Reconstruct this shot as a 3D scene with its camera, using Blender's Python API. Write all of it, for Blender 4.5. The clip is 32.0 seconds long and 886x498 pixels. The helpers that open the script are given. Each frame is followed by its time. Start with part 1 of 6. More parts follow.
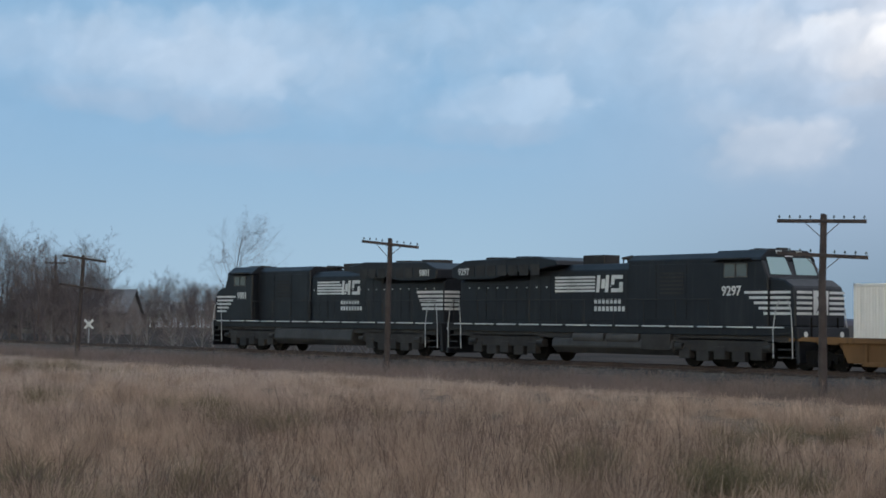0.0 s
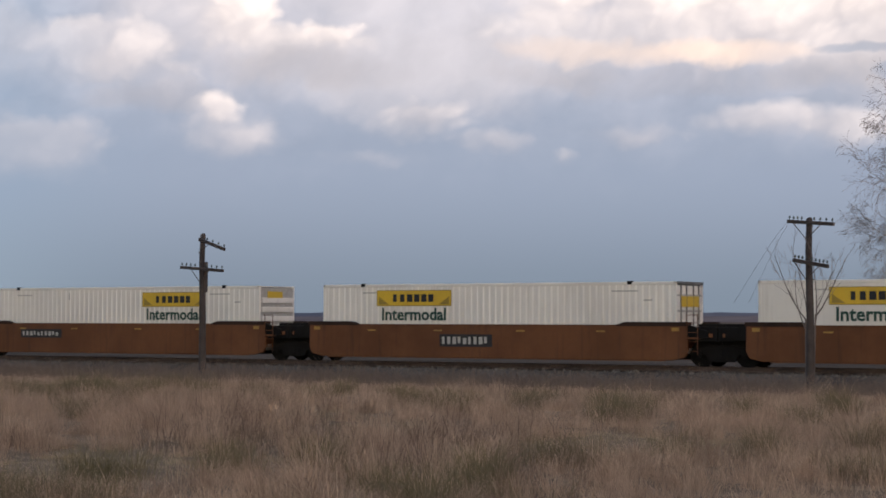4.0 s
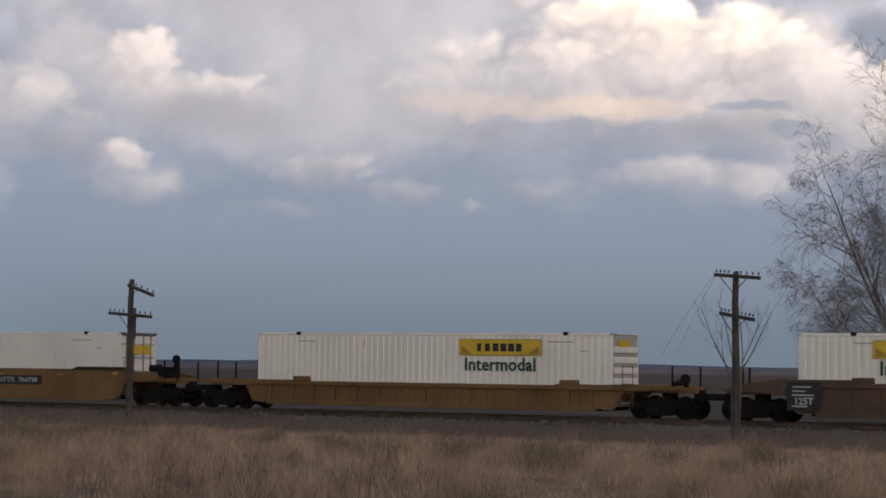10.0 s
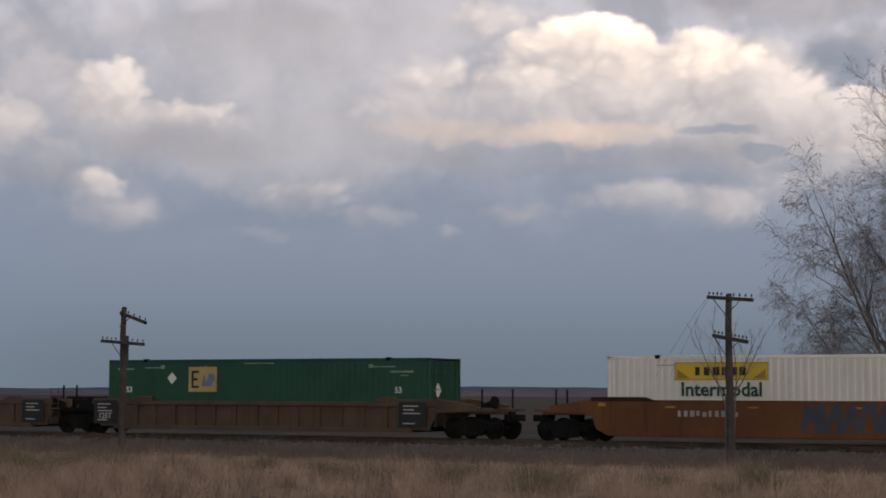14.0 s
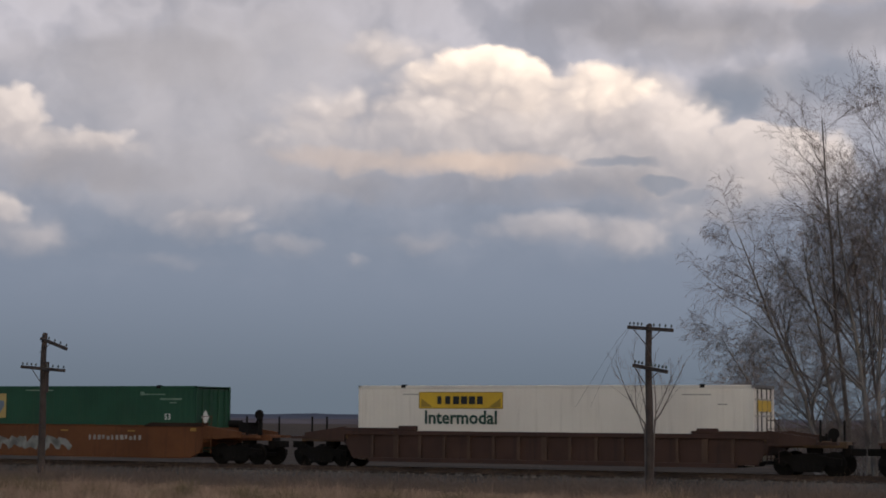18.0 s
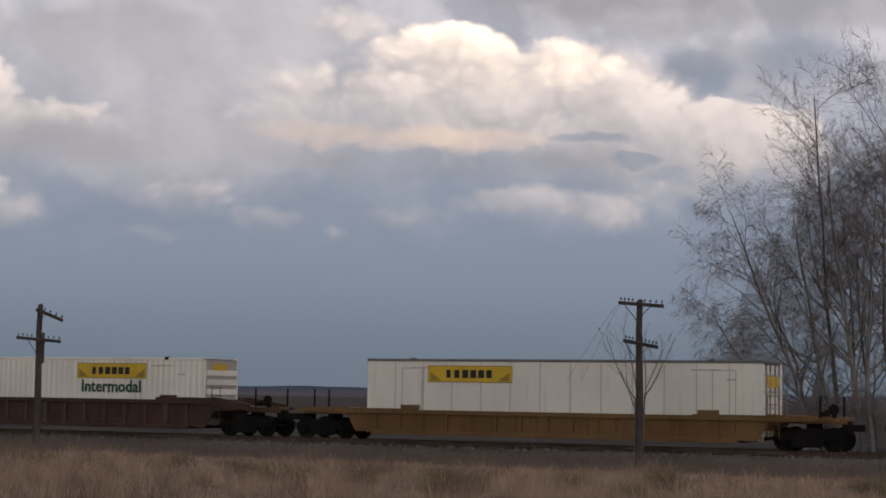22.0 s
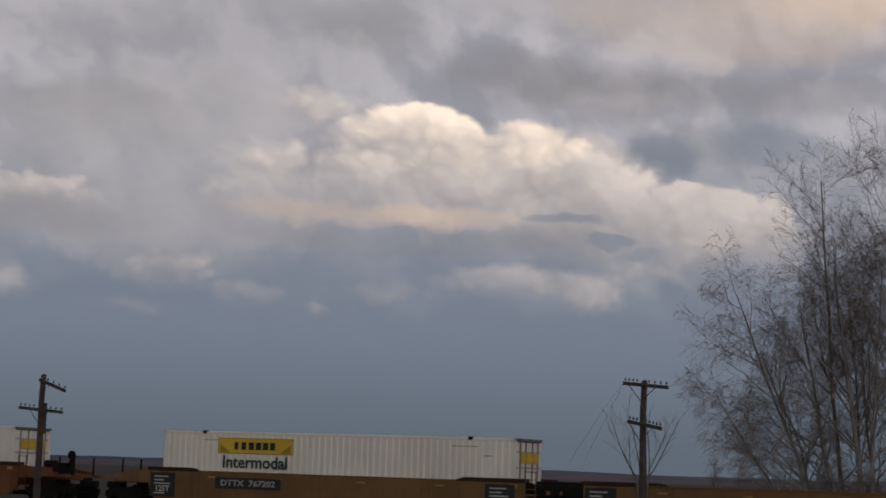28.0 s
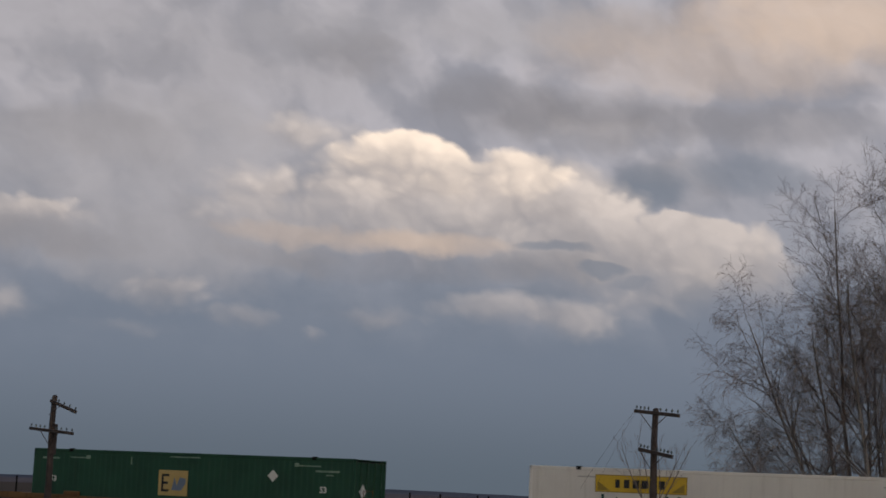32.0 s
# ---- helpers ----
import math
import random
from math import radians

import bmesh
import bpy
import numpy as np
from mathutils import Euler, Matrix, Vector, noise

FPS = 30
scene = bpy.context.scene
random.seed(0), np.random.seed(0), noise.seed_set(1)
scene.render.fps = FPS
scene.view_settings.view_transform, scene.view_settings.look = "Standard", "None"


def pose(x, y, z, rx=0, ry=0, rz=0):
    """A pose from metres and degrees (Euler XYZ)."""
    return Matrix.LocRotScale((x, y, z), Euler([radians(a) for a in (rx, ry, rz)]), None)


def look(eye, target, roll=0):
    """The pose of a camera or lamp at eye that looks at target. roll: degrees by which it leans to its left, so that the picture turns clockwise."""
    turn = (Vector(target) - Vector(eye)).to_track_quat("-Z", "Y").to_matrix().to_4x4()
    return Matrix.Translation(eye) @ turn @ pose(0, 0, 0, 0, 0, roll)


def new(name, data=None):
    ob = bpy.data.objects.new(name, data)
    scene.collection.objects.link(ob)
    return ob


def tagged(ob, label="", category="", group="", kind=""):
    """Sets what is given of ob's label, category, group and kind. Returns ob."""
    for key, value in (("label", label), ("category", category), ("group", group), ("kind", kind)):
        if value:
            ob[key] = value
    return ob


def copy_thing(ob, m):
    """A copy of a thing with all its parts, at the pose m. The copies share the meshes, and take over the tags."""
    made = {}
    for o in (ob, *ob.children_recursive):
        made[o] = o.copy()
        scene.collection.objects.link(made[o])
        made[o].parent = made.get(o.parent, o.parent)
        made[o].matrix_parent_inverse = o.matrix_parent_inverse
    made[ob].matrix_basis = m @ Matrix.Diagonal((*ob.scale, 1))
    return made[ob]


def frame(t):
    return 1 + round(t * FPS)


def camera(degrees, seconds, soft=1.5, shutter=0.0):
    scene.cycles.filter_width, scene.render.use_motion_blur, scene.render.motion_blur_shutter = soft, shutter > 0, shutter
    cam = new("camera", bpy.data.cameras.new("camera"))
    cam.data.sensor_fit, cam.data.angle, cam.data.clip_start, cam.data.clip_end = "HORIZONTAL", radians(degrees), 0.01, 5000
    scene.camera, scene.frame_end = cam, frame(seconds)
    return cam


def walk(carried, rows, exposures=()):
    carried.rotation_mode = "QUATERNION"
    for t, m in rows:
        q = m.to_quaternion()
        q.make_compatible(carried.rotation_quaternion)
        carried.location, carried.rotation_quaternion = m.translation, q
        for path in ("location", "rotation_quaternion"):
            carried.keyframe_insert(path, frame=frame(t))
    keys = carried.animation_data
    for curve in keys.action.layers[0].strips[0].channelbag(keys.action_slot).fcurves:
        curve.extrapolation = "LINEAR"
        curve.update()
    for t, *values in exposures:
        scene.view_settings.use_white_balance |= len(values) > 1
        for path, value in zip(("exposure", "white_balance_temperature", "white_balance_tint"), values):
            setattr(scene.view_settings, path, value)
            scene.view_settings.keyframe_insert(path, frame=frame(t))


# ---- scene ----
# World: x along the track (to the right), y away from the viewer, z up, metres.
TRACK_Y, RAIL_Z, SPEED, SECONDS = 64.76, 0.30, 17.58, 32.0

cam = camera(27.54, SECONDS, 1.7, 0.06)


def eye_pose(x, y, yaw, pitch, roll):
    return pose(x, y, 2.1, 0, 0, yaw) @ pose(0, 0, 0, 90 + pitch) @ pose(0, 0, 0, 0, 0, roll)


PATH = [
    (0, -35.65, 12.73, 53.51, 2.22, 0.54),
    (0.5, -38.22, 13.15, 55.98, 1.79, 0.06),
    (1, -40.63, 13.92, 57.28, 1.38, 0.18),
    (1.5, -36.23, 15.87, 53.28, 1.87, 0.02),
    (2, -21.71, 22.10, 46.10, 3.59, 0.67),
    (2.5, -15.87, 8.96, 34.99, 4.29, 0.00),
    (3, -2.42, 0.65, 34.17, 1.40, 0.42),
    (3.3, -0.40, 0.40, 32.78, 1.78, 0.46),
    (3.5, -0.23, 0.37, 31.79, 2.15, 0.41),
    (4, -0.29, 0.49, 30.93, 2.21, 0.07),
    (4.5, -0.17, 0.30, 30.45, 2.27, 0.31),
    (6.5, -0.20, 0.36, 29.38, 2.78, -0.44),
    (7, -0.20, 0.36, 29.25, 3.12, -0.46),
    (7.5, -0.18, 0.32, 29.10, 3.36, -0.26),
    (8, -0.17, 0.31, 28.74, 3.44, -0.16),
    (8.5, -0.17, 0.32, 28.44, 3.53, 0.16),
    (9, -0.12, 0.22, 28.45, 3.59, 0.59),
    (9.5, -0.18, 0.34, 28.60, 3.66, 0.81),
    (10, -0.19, 0.34, 28.73, 3.78, 0.70),
    (10.5, -0.19, 0.34, 28.84, 3.87, 0.60),
    (11, -0.18, 0.33, 28.86, 3.91, 0.54),
    (11.5, -0.19, 0.34, 28.86, 3.98, 0.39),
    (12, -0.19, 0.34, 28.83, 4.09, 0.26),
    (12.5, -0.17, 0.31, 28.84, 4.17, 0.10),
    (13, -0.18, 0.33, 28.71, 4.25, 0.24),
    (13.5, -0.17, 0.31, 28.58, 4.39, 0.08),
    (14, -0.21, 0.39, 28.50, 4.57, 0.18),
    (14.5, -0.21, 0.38, 28.45, 4.70, 0.26),
    (16.5, -0.16, 0.30, 28.47, 5.15, -0.42),
    (17, -0.20, 0.36, 28.46, 5.17, -0.33),
    (17.5, -0.14, 0.27, 27.04, 5.21, 0.29),
    (18, -0.08, 0.16, 26.07, 5.47, 0.46),
    (18.5, -0.02, 0.05, 25.27, 5.67, 0.69),
    (19, 0.03, -0.06, 24.79, 5.75, 0.40),
    (19.5, 0.11, -0.24, 25.00, 5.62, 0.39),
    (20, 0.18, -0.36, 26.47, 6.02, -1.16),
    (20.5, 0.15, -0.30, 26.62, 5.93, -0.21),
    (21, 0.16, -0.32, 26.00, 4.66, 0.09),
    (21.5, 0.14, -0.29, 25.95, 4.63, 0.74),
    (22, 0.16, -0.33, 25.85, 4.63, 0.87),
    (22.5, 0.19, -0.40, 25.26, 5.55, 0.56),
    (23, 0.23, -0.48, 25.12, 5.91, 0.12),
    (23.5, 0.19, -0.40, 25.25, 6.20, -0.11),
    (24, 0.17, -0.34, 26.66, 6.55, 0.30),
    (24.5, 0.17, -0.33, 27.20, 6.85, 0.07),
    (25, 0.17, -0.34, 26.99, 6.90, 0.14),
    (25.5, 0.16, -0.32, 26.40, 6.50, 0.28),
    (27.5, 0.13, -0.26, 25.89, 6.95, 1.65),
    (28, 0.15, -0.30, 26.09, 7.07, 1.90),
    (28.5, 0.16, -0.33, 26.53, 7.22, 1.62),
    (29, 0.15, -0.29, 26.64, 7.30, 2.02),
    (29.5, 0.16, -0.32, 26.69, 7.26, 2.34),
    (30, 0.17, -0.34, 26.67, 7.29, 2.13),
    (30.5, 0.17, -0.34, 26.72, 7.34, 1.78),
    (31, 0.17, -0.33, 26.76, 7.44, 2.32),
    (31.5, 0.11, -0.22, 26.87, 7.82, 2.62),
    (32, 0.14, -0.28, 26.52, 7.86, 2.59),
]
EXPOSURES = [(0, 0.78, 6000, 4), (0.8, 0.91, 6400, 9), (1.5, 0.84, 6550, 11), (2.2, 0.68, 6700, 13), (3, 0.74, 6650, 13), (4, 0.58, 6600, 13), (9, 0.23, 6550, 12), (14, 0.05, 6550, 12), (17, -0.06, 6550, 12), (20.4, -0.12, 6550, 12), (21.2, 0.03, 6550, 12), (22.1, 0.03, 6550, 12), (23, -0.17, 6550, 12), (25, -0.37, 6550, 11), (32, -0.43, 6550, 11)]
walk(cam, [(t, eye_pose(x, y, a, b, c)) for t, x, y, a, b, c in PATH], EXPOSURES)

# ---- light ----
SUN_EL, SUN_AZ = radians(22), radians(150)
world = bpy.data.worlds.new("sky")
scene.world = world
world.use_nodes = True
wn, wl = world.node_tree.nodes, world.node_tree.links
wn.clear()
sky = wn.new("ShaderNodeTexSky")
sky.sky_type, sky.sun_disc, sky.sun_elevation, sky.sun_rotation = "NISHITA", False, SUN_EL, SUN_AZ
sky.air_density, sky.dust_density, sky.ozone_density = 1.0, 1.2, 2.0
bg = wn.new("ShaderNodeBackground")
bg.inputs["Strength"].default_value = 0.10
wo = wn.new("ShaderNodeOutputWorld")
wl.new(sky.outputs[0], bg.inputs["Color"])
wl.new(bg.outputs[0], wo.inputs["Surface"])

sun_data = bpy.data.lights.new("sun", "SUN")
sun_data.energy, sun_data.angle, sun_data.color = 1.2, radians(14), (1.0, 0.93, 0.84)
sun = new("sun", sun_data)
# The sun stands behind the viewer's left shoulder.
sun_from = Vector((math.sin(SUN_AZ) * math.cos(SUN_EL), math.cos(SUN_AZ) * math.cos(SUN_EL), math.sin(SUN_EL)))
sun.matrix_world = look(sun_from * 50, (0, 0, 0))


# ---- materials ----
class Nodes:
    """A short way to wire a node tree."""

    def __init__(self, tree):
        self.tree = tree

    def add(self, kind, **inputs):
        n = self.tree.nodes.new(kind)
        for k, v in inputs.items():
            self.put(n.inputs[k.replace("_", " ")], v)
        return n

    def put(self, socket, v):
        if isinstance(v, bpy.types.NodeSocket):
            self.tree.links.new(v, socket)
        else:
            socket.default_value = v

    def math(self, op, a, b=0.0, c=0.0, clamp=False):
        n = self.tree.nodes.new("ShaderNodeMath")
        n.operation, n.use_clamp = op, clamp
        for s, v in zip(n.inputs, (a, b, c)):
            self.put(s, v)
        return n.outputs[0]

    def vmath(self, op, a, b=(0, 0, 0)):
        n = self.tree.nodes.new("ShaderNodeVectorMath")
        n.operation = op
        self.put(n.inputs[0], a)
        self.put(n.inputs[1], b)
        return n.outputs[0]

    def mix(self, f, a, b, blend="MIX"):
        n = self.tree.nodes.new("ShaderNodeMix")
        n.data_type, n.blend_type = "RGBA", blend
        self.put(n.inputs[0], f)
        self.put(n.inputs[6], a)
        self.put(n.inputs[7], b)
        return n.outputs[2]

    def noise(self, vec, scale, detail=4.0, rough=0.55):
        n = self.tree.nodes.new("ShaderNodeTexNoise")
        self.put(n.inputs["Vector"], vec)
        n.inputs["Scale"].default_value, n.inputs["Detail"].default_value, n.inputs["Roughness"].default_value = scale, detail, rough
        return n.outputs["Fac"]

    def ramp(self, f, lo, hi):
        n = self.tree.nodes.new("ShaderNodeMapRange")
        n.interpolation_type = "SMOOTHSTEP"
        self.put(n.inputs[0], f)
        n.inputs[1].default_value, n.inputs[2].default_value = lo, hi
        return n.outputs[0]


def rgb(c):
    return (*c, 1.0)


def material(name, base, dark, rough=0.6, metal=0.0, scale=0.8, fine=14.0, bump=0.15, stain=None, stain_amount=0.35, streak=False, vary=0.0, gloss=0.35):
    """Base colour broken by soft patches, fine grain, optional stains or run-down streaks and bump."""
    m = bpy.data.materials.new(name)
    m.use_nodes = True
    k = Nodes(m.node_tree)
    b = m.node_tree.nodes["Principled BSDF"]
    co = k.add("ShaderNodeTexCoord").outputs["Object"]
    big, small = k.noise(co, scale), k.noise(co, fine, 3.0)
    colour = k.mix(k.ramp(big, 0.35, 0.7), rgb(base), rgb(dark))
    colour = k.mix(k.math("MULTIPLY", k.ramp(small, 0.45, 0.75), 0.35), colour, rgb(dark))
    if stain:
        v = k.vmath("MULTIPLY", co, (5.0, 5.0, 0.35)) if streak else k.vmath("MULTIPLY", co, (1, 1, 1))
        colour = k.mix(k.math("MULTIPLY", k.ramp(k.noise(v, 0.9 if streak else 1.7, 6.0, 0.65), 0.5, 0.75), stain_amount), colour, rgb(stain))
    if vary:
        r = k.add("ShaderNodeObjectInfo").outputs["Random"]
        f = k.math("ADD", k.math("MULTIPLY", r, vary * 2), 1.0 - vary)
        n = k.add("ShaderNodeCombineColor")
        for s in n.inputs:
            k.put(s, f)
        colour = k.mix(1.0, colour, n.outputs[0], "MULTIPLY")
    k.put(b.inputs["Base Color"], colour)
    k.put(b.inputs["Roughness"], k.math("ADD", k.math("MULTIPLY", big, 0.2), rough - 0.1))
    b.inputs["Metallic"].default_value = metal
    b.inputs["Specular IOR Level"].default_value = gloss
    if bump:
        n = k.add("ShaderNodeBump", Height=small, Strength=bump, Distance=0.02)
        k.put(b.inputs["Normal"], n.outputs[0])
    return m


WHITE = material("container_white", (0.74, 0.70, 0.64), (0.64, 0.60, 0.55), 0.55, scale=0.25, stain=(0.36, 0.32, 0.27), streak=True, stain_amount=0.28, vary=0.06)
GREEN = material("container_green", (0.012, 0.064, 0.034), (0.010, 0.050, 0.027), 0.5, stain=(0.03, 0.06, 0.035), streak=True, stain_amount=0.5, vary=0.12)
YELLOW = material("plate_yellow", (0.62, 0.40, 0.03), (0.50, 0.32, 0.03), 0.5)
LETTER = material("letter_green", (0.012, 0.052, 0.040), (0.012, 0.045, 0.035), 0.5, bump=0)
BLACK = material("black_paint", (0.018, 0.018, 0.020), (0.012, 0.012, 0.013), 0.55, stain=(0.06, 0.05, 0.04), stain_amount=0.35)
PALE = material("pale_paint", (0.66, 0.66, 0.63), (0.55, 0.55, 0.52), 0.55, bump=0)
CAR_ORANGE = material("car_orange", (0.150, 0.062, 0.028), (0.105, 0.044, 0.021), 0.7, scale=0.5, stain=(0.05, 0.028, 0.02), streak=True, stain_amount=0.6, gloss=0.15)
CAR_YELLOW = material("car_yellow", (0.175, 0.100, 0.043), (0.125, 0.070, 0.032), 0.7, scale=0.5, stain=(0.06, 0.036, 0.024), streak=True, stain_amount=0.6, gloss=0.15)
CAR_TAN = material("car_tan", (0.090, 0.053, 0.032), (0.067, 0.040, 0.026), 0.65, stain=(0.035, 0.022, 0.016), streak=True, stain_amount=0.6)
RIB_TAN = material("rib_tan", (0.085, 0.050, 0.034), (0.055, 0.032, 0.023), 0.7)
END_TAN = material("end_tan", (0.12, 0.074, 0.036), (0.08, 0.048, 0.026), 0.7, stain=(0.03, 0.022, 0.016), stain_amount=0.5)
CAR_BROWN = material("car_brown", (0.056, 0.026, 0.018), (0.042, 0.020, 0.014), 0.65, stain=(0.02, 0.012, 0.01), streak=True, stain_amount=0.6)
STEEL_DARK = material("grimy_steel", (0.012, 0.0105, 0.010), (0.007, 0.0065, 0.006), 0.85, stain=(0.024, 0.019, 0.016), stain_amount=0.4, gloss=0.1)
LOCO_GRIME = material("locomotive_underframe", (0.036, 0.033, 0.031), (0.020, 0.018, 0.017), 0.75, stain=(0.055, 0.045, 0.038), stain_amount=0.45)
RAIL_STEEL = material("rail_steel", (0.10, 0.065, 0.05), (0.06, 0.04, 0.032), 0.5, 0.4)
GALV = material("galvanised", (0.45, 0.45, 0.44), (0.34, 0.34, 0.33), 0.5, 0.3)
POLE_WOOD = material("weathered_pole_wood", (0.068, 0.052, 0.047), (0.040, 0.031, 0.028), 0.85, scale=2.0, stain=(0.105, 0.085, 0.075), streak=True, bump=0.4)
GLASS_INS = material("insulator_glass", (0.10, 0.12, 0.12), (0.06, 0.08, 0.08), 0.2, bump=0)
BALLAST = material("ballast_stone", (0.125, 0.108, 0.095), (0.075, 0.064, 0.056), 0.95, scale=0.4, fine=9.0, bump=1.0, gloss=0.08)
TIE = material("tie_wood", (0.07, 0.055, 0.045), (0.04, 0.032, 0.027), 0.9)
BARK = material("birch_bark", (0.26, 0.235, 0.22), (0.14, 0.125, 0.115), 0.85, scale=1.2, stain=(0.04, 0.037, 0.035), stain_amount=0.5)
TWIG = material("twig", (0.22, 0.175, 0.158), (0.15, 0.118, 0.107), 0.85, bump=0, gloss=0.15)
FAR_TWIG = material("far_twig", (0.145, 0.118, 0.112), (0.105, 0.085, 0.08), 0.9, bump=0, gloss=0.1)


# ---- small building helpers ----
def box(bm, x0, y0, z0, x1, y1, z1):
    v = [bm.verts.new(p) for p in ((x0, y0, z0), (x1, y0, z0), (x1, y1, z0), (x0, y1, z0), (x0, y0, z1), (x1, y0, z1), (x1, y1, z1), (x0, y1, z1))]
    for f in ((3, 2, 1, 0), (4, 5, 6, 7), (0, 1, 5, 4), (1, 2, 6, 5), (2, 3, 7, 6), (3, 0, 4, 7)):
        bm.faces.new([v[i] for i in f])
    return v


def tube(bm, a, b, r0, r1=None, n=8, caps=True):
    a, b = Vector(a), Vector(b)
    r1 = r0 if r1 is None else r1
    q = (b - a).to_track_quat("Z", "Y")
    rings = []
    for p, r in ((a, r0), (b, r1)):
        rings.append([bm.verts.new(p + q @ Vector((r * math.cos(2 * math.pi * i / n), r * math.sin(2 * math.pi * i / n), 0))) for i in range(n)])
    for i in range(n):
        bm.faces.new((rings[0][i], rings[0][(i + 1) % n], rings[1][(i + 1) % n], rings[1][i]))
    if caps:
        bm.faces.new(rings[0][::-1])
        bm.faces.new(rings[1])


def prism(bm, profile, axis, lo, hi):
    """A closed profile of (u, v) pushed along an axis: 'y' takes (x, z), 'x' takes (y, z)."""
    def at(u, v, w):
        return (u, w, v) if axis == "y" else (w, u, v) if axis == "x" else (u, v, w)
    a = [bm.verts.new(at(u, v, lo)) for u, v in profile]
    b = [bm.verts.new(at(u, v, hi)) for u, v in profile]
    bm.faces.new(a)
    bm.faces.new(b[::-1])
    n = len(a)
    for i in range(n):
        bm.faces.new((a[(i + 1) % n], a[i], b[i], b[(i + 1) % n]))


def mesh_of(bm, name, mat, bevel=0.0, smooth=False):
    bmesh.ops.recalc_face_normals(bm, faces=bm.faces)
    if bevel:
        bmesh.ops.bevel(bm, geom=[e for e in bm.edges if len(e.link_faces) == 2 and e.calc_face_angle(0) > 0.5], offset=bevel, segments=1, affect="EDGES")
    me = bpy.data.meshes.new(name)
    bm.to_mesh(me)
    bm.free()
    me.materials.append(mat)
    if smooth:
        for f in me.polygons:
            f.use_smooth = True
    return me


def part(name, bm, mat, parent, label="", bevel=0.0, smooth=False, at=None):
    ob = new(name, mesh_of(bm, name, mat, bevel, smooth))
    ob.parent = parent
    if at is not None:
        ob.matrix_basis = at
    return tagged(ob, label)


def boxes(*dims):
    bm = bmesh.new()
    for d in dims:
        box(bm, *d)
    return bm


def tubes(*rods, n=8):
    bm = bmesh.new()
    for rod in rods:
        tube(bm, *rod, n=n)
    return bm


def thing(name, label, category, group="", kind=""):
    return tagged(new(name), label, category, group, kind)


def words(name, text, size, mat, parent, m, label=""):
    """Raised lettering in the built-in font, as a mesh."""
    cu = bpy.data.curves.new(name, "FONT")
    cu.body, cu.size, cu.extrude, cu.align_x, cu.align_y, cu.resolution_u, cu.offset = text, size, 0.004, "CENTER", "CENTER", 2, size * .024
    tmp = new(name, cu)
    me = bpy.data.meshes.new_from_object(tmp.evaluated_get(bpy.context.evaluated_depsgraph_get()))
    bpy.data.objects.remove(tmp)
    me.materials.clear()
    me.materials.append(mat)
    ob = new(name, me)
    ob.parent, ob.matrix_basis = parent, m
    return tagged(ob, label)


# ---- ground, track and far land ----
def ground_height(x, y):
    """Gentle field, a shallow ditch beside the bank, low land beyond."""
    near = 0.10 * math.sin(x * 0.11 + 1.3) * math.sin(y * 0.13) + 0.05 * math.sin(x * 0.37) * math.cos(y * 0.29 + 0.6)
    dip = -0.42 * math.exp(-(((y - 57.5) / 5.0) ** 2)) - 0.10 * max(0.0, min(1.0, (y - 30) / 25))
    fade = 1.0 if y < 52 else max(0.0, 1 - (y - 52) / 10)
    return near * fade + dip - (0.25 if y > 66 else 0.0)


def make_field_material():
    m = bpy.data.materials.new("field_soil")
    m.use_nodes = True
    k = Nodes(m.node_tree)
    b = m.node_tree.nodes["Principled BSDF"]
    p = k.add("ShaderNodeNewGeometry").outputs["Position"]
    a = k.noise(p, 0.16, 5.0)
    c = k.noise(p, 1.9, 5.0)
    fine = k.noise(p, 16.0, 3.0)
    col = k.mix(k.ramp(a, 0.38, 0.62), rgb((0.19, 0.138, 0.098)), rgb((0.125, 0.092, 0.068)))
    col = k.mix(k.ramp(c, 0.45, 0.66), col, rgb((0.26, 0.19, 0.13)))
    col = k.mix(k.math("MULTIPLY", k.ramp(fine, 0.5, 0.7), 0.6), col, rgb((0.06, 0.047, 0.035)))
    # darker tones from the near foot of the track bank outward
    beyond = k.ramp(k.add("ShaderNodeSeparateXYZ", Vector=p).outputs[1], 60.0, 63.0)
    col = k.mix(beyond, col, k.mix(k.ramp(a, 0.38, 0.62), rgb((0.072, 0.054, 0.042)), rgb((0.048, 0.038, 0.032))))
    k.put(b.inputs["Base Color"], col)
    b.inputs["Roughness"].default_value = 0.95
    b.inputs["Specular IOR Level"].default_value = 0.06
    n = k.add("ShaderNodeBump", Height=fine, Strength=0.6, Distance=0.05)
    k.put(b.inputs["Normal"], n.outputs[0])
    return m


FIELD = make_field_material()


def steps(*spans):
    out = []
    for a, b, d in spans:
        n = max(1, round((b - a) / d))
        out += [a + (b - a) * i / n for i in range(n)]
    return out + [spans[-1][1]]


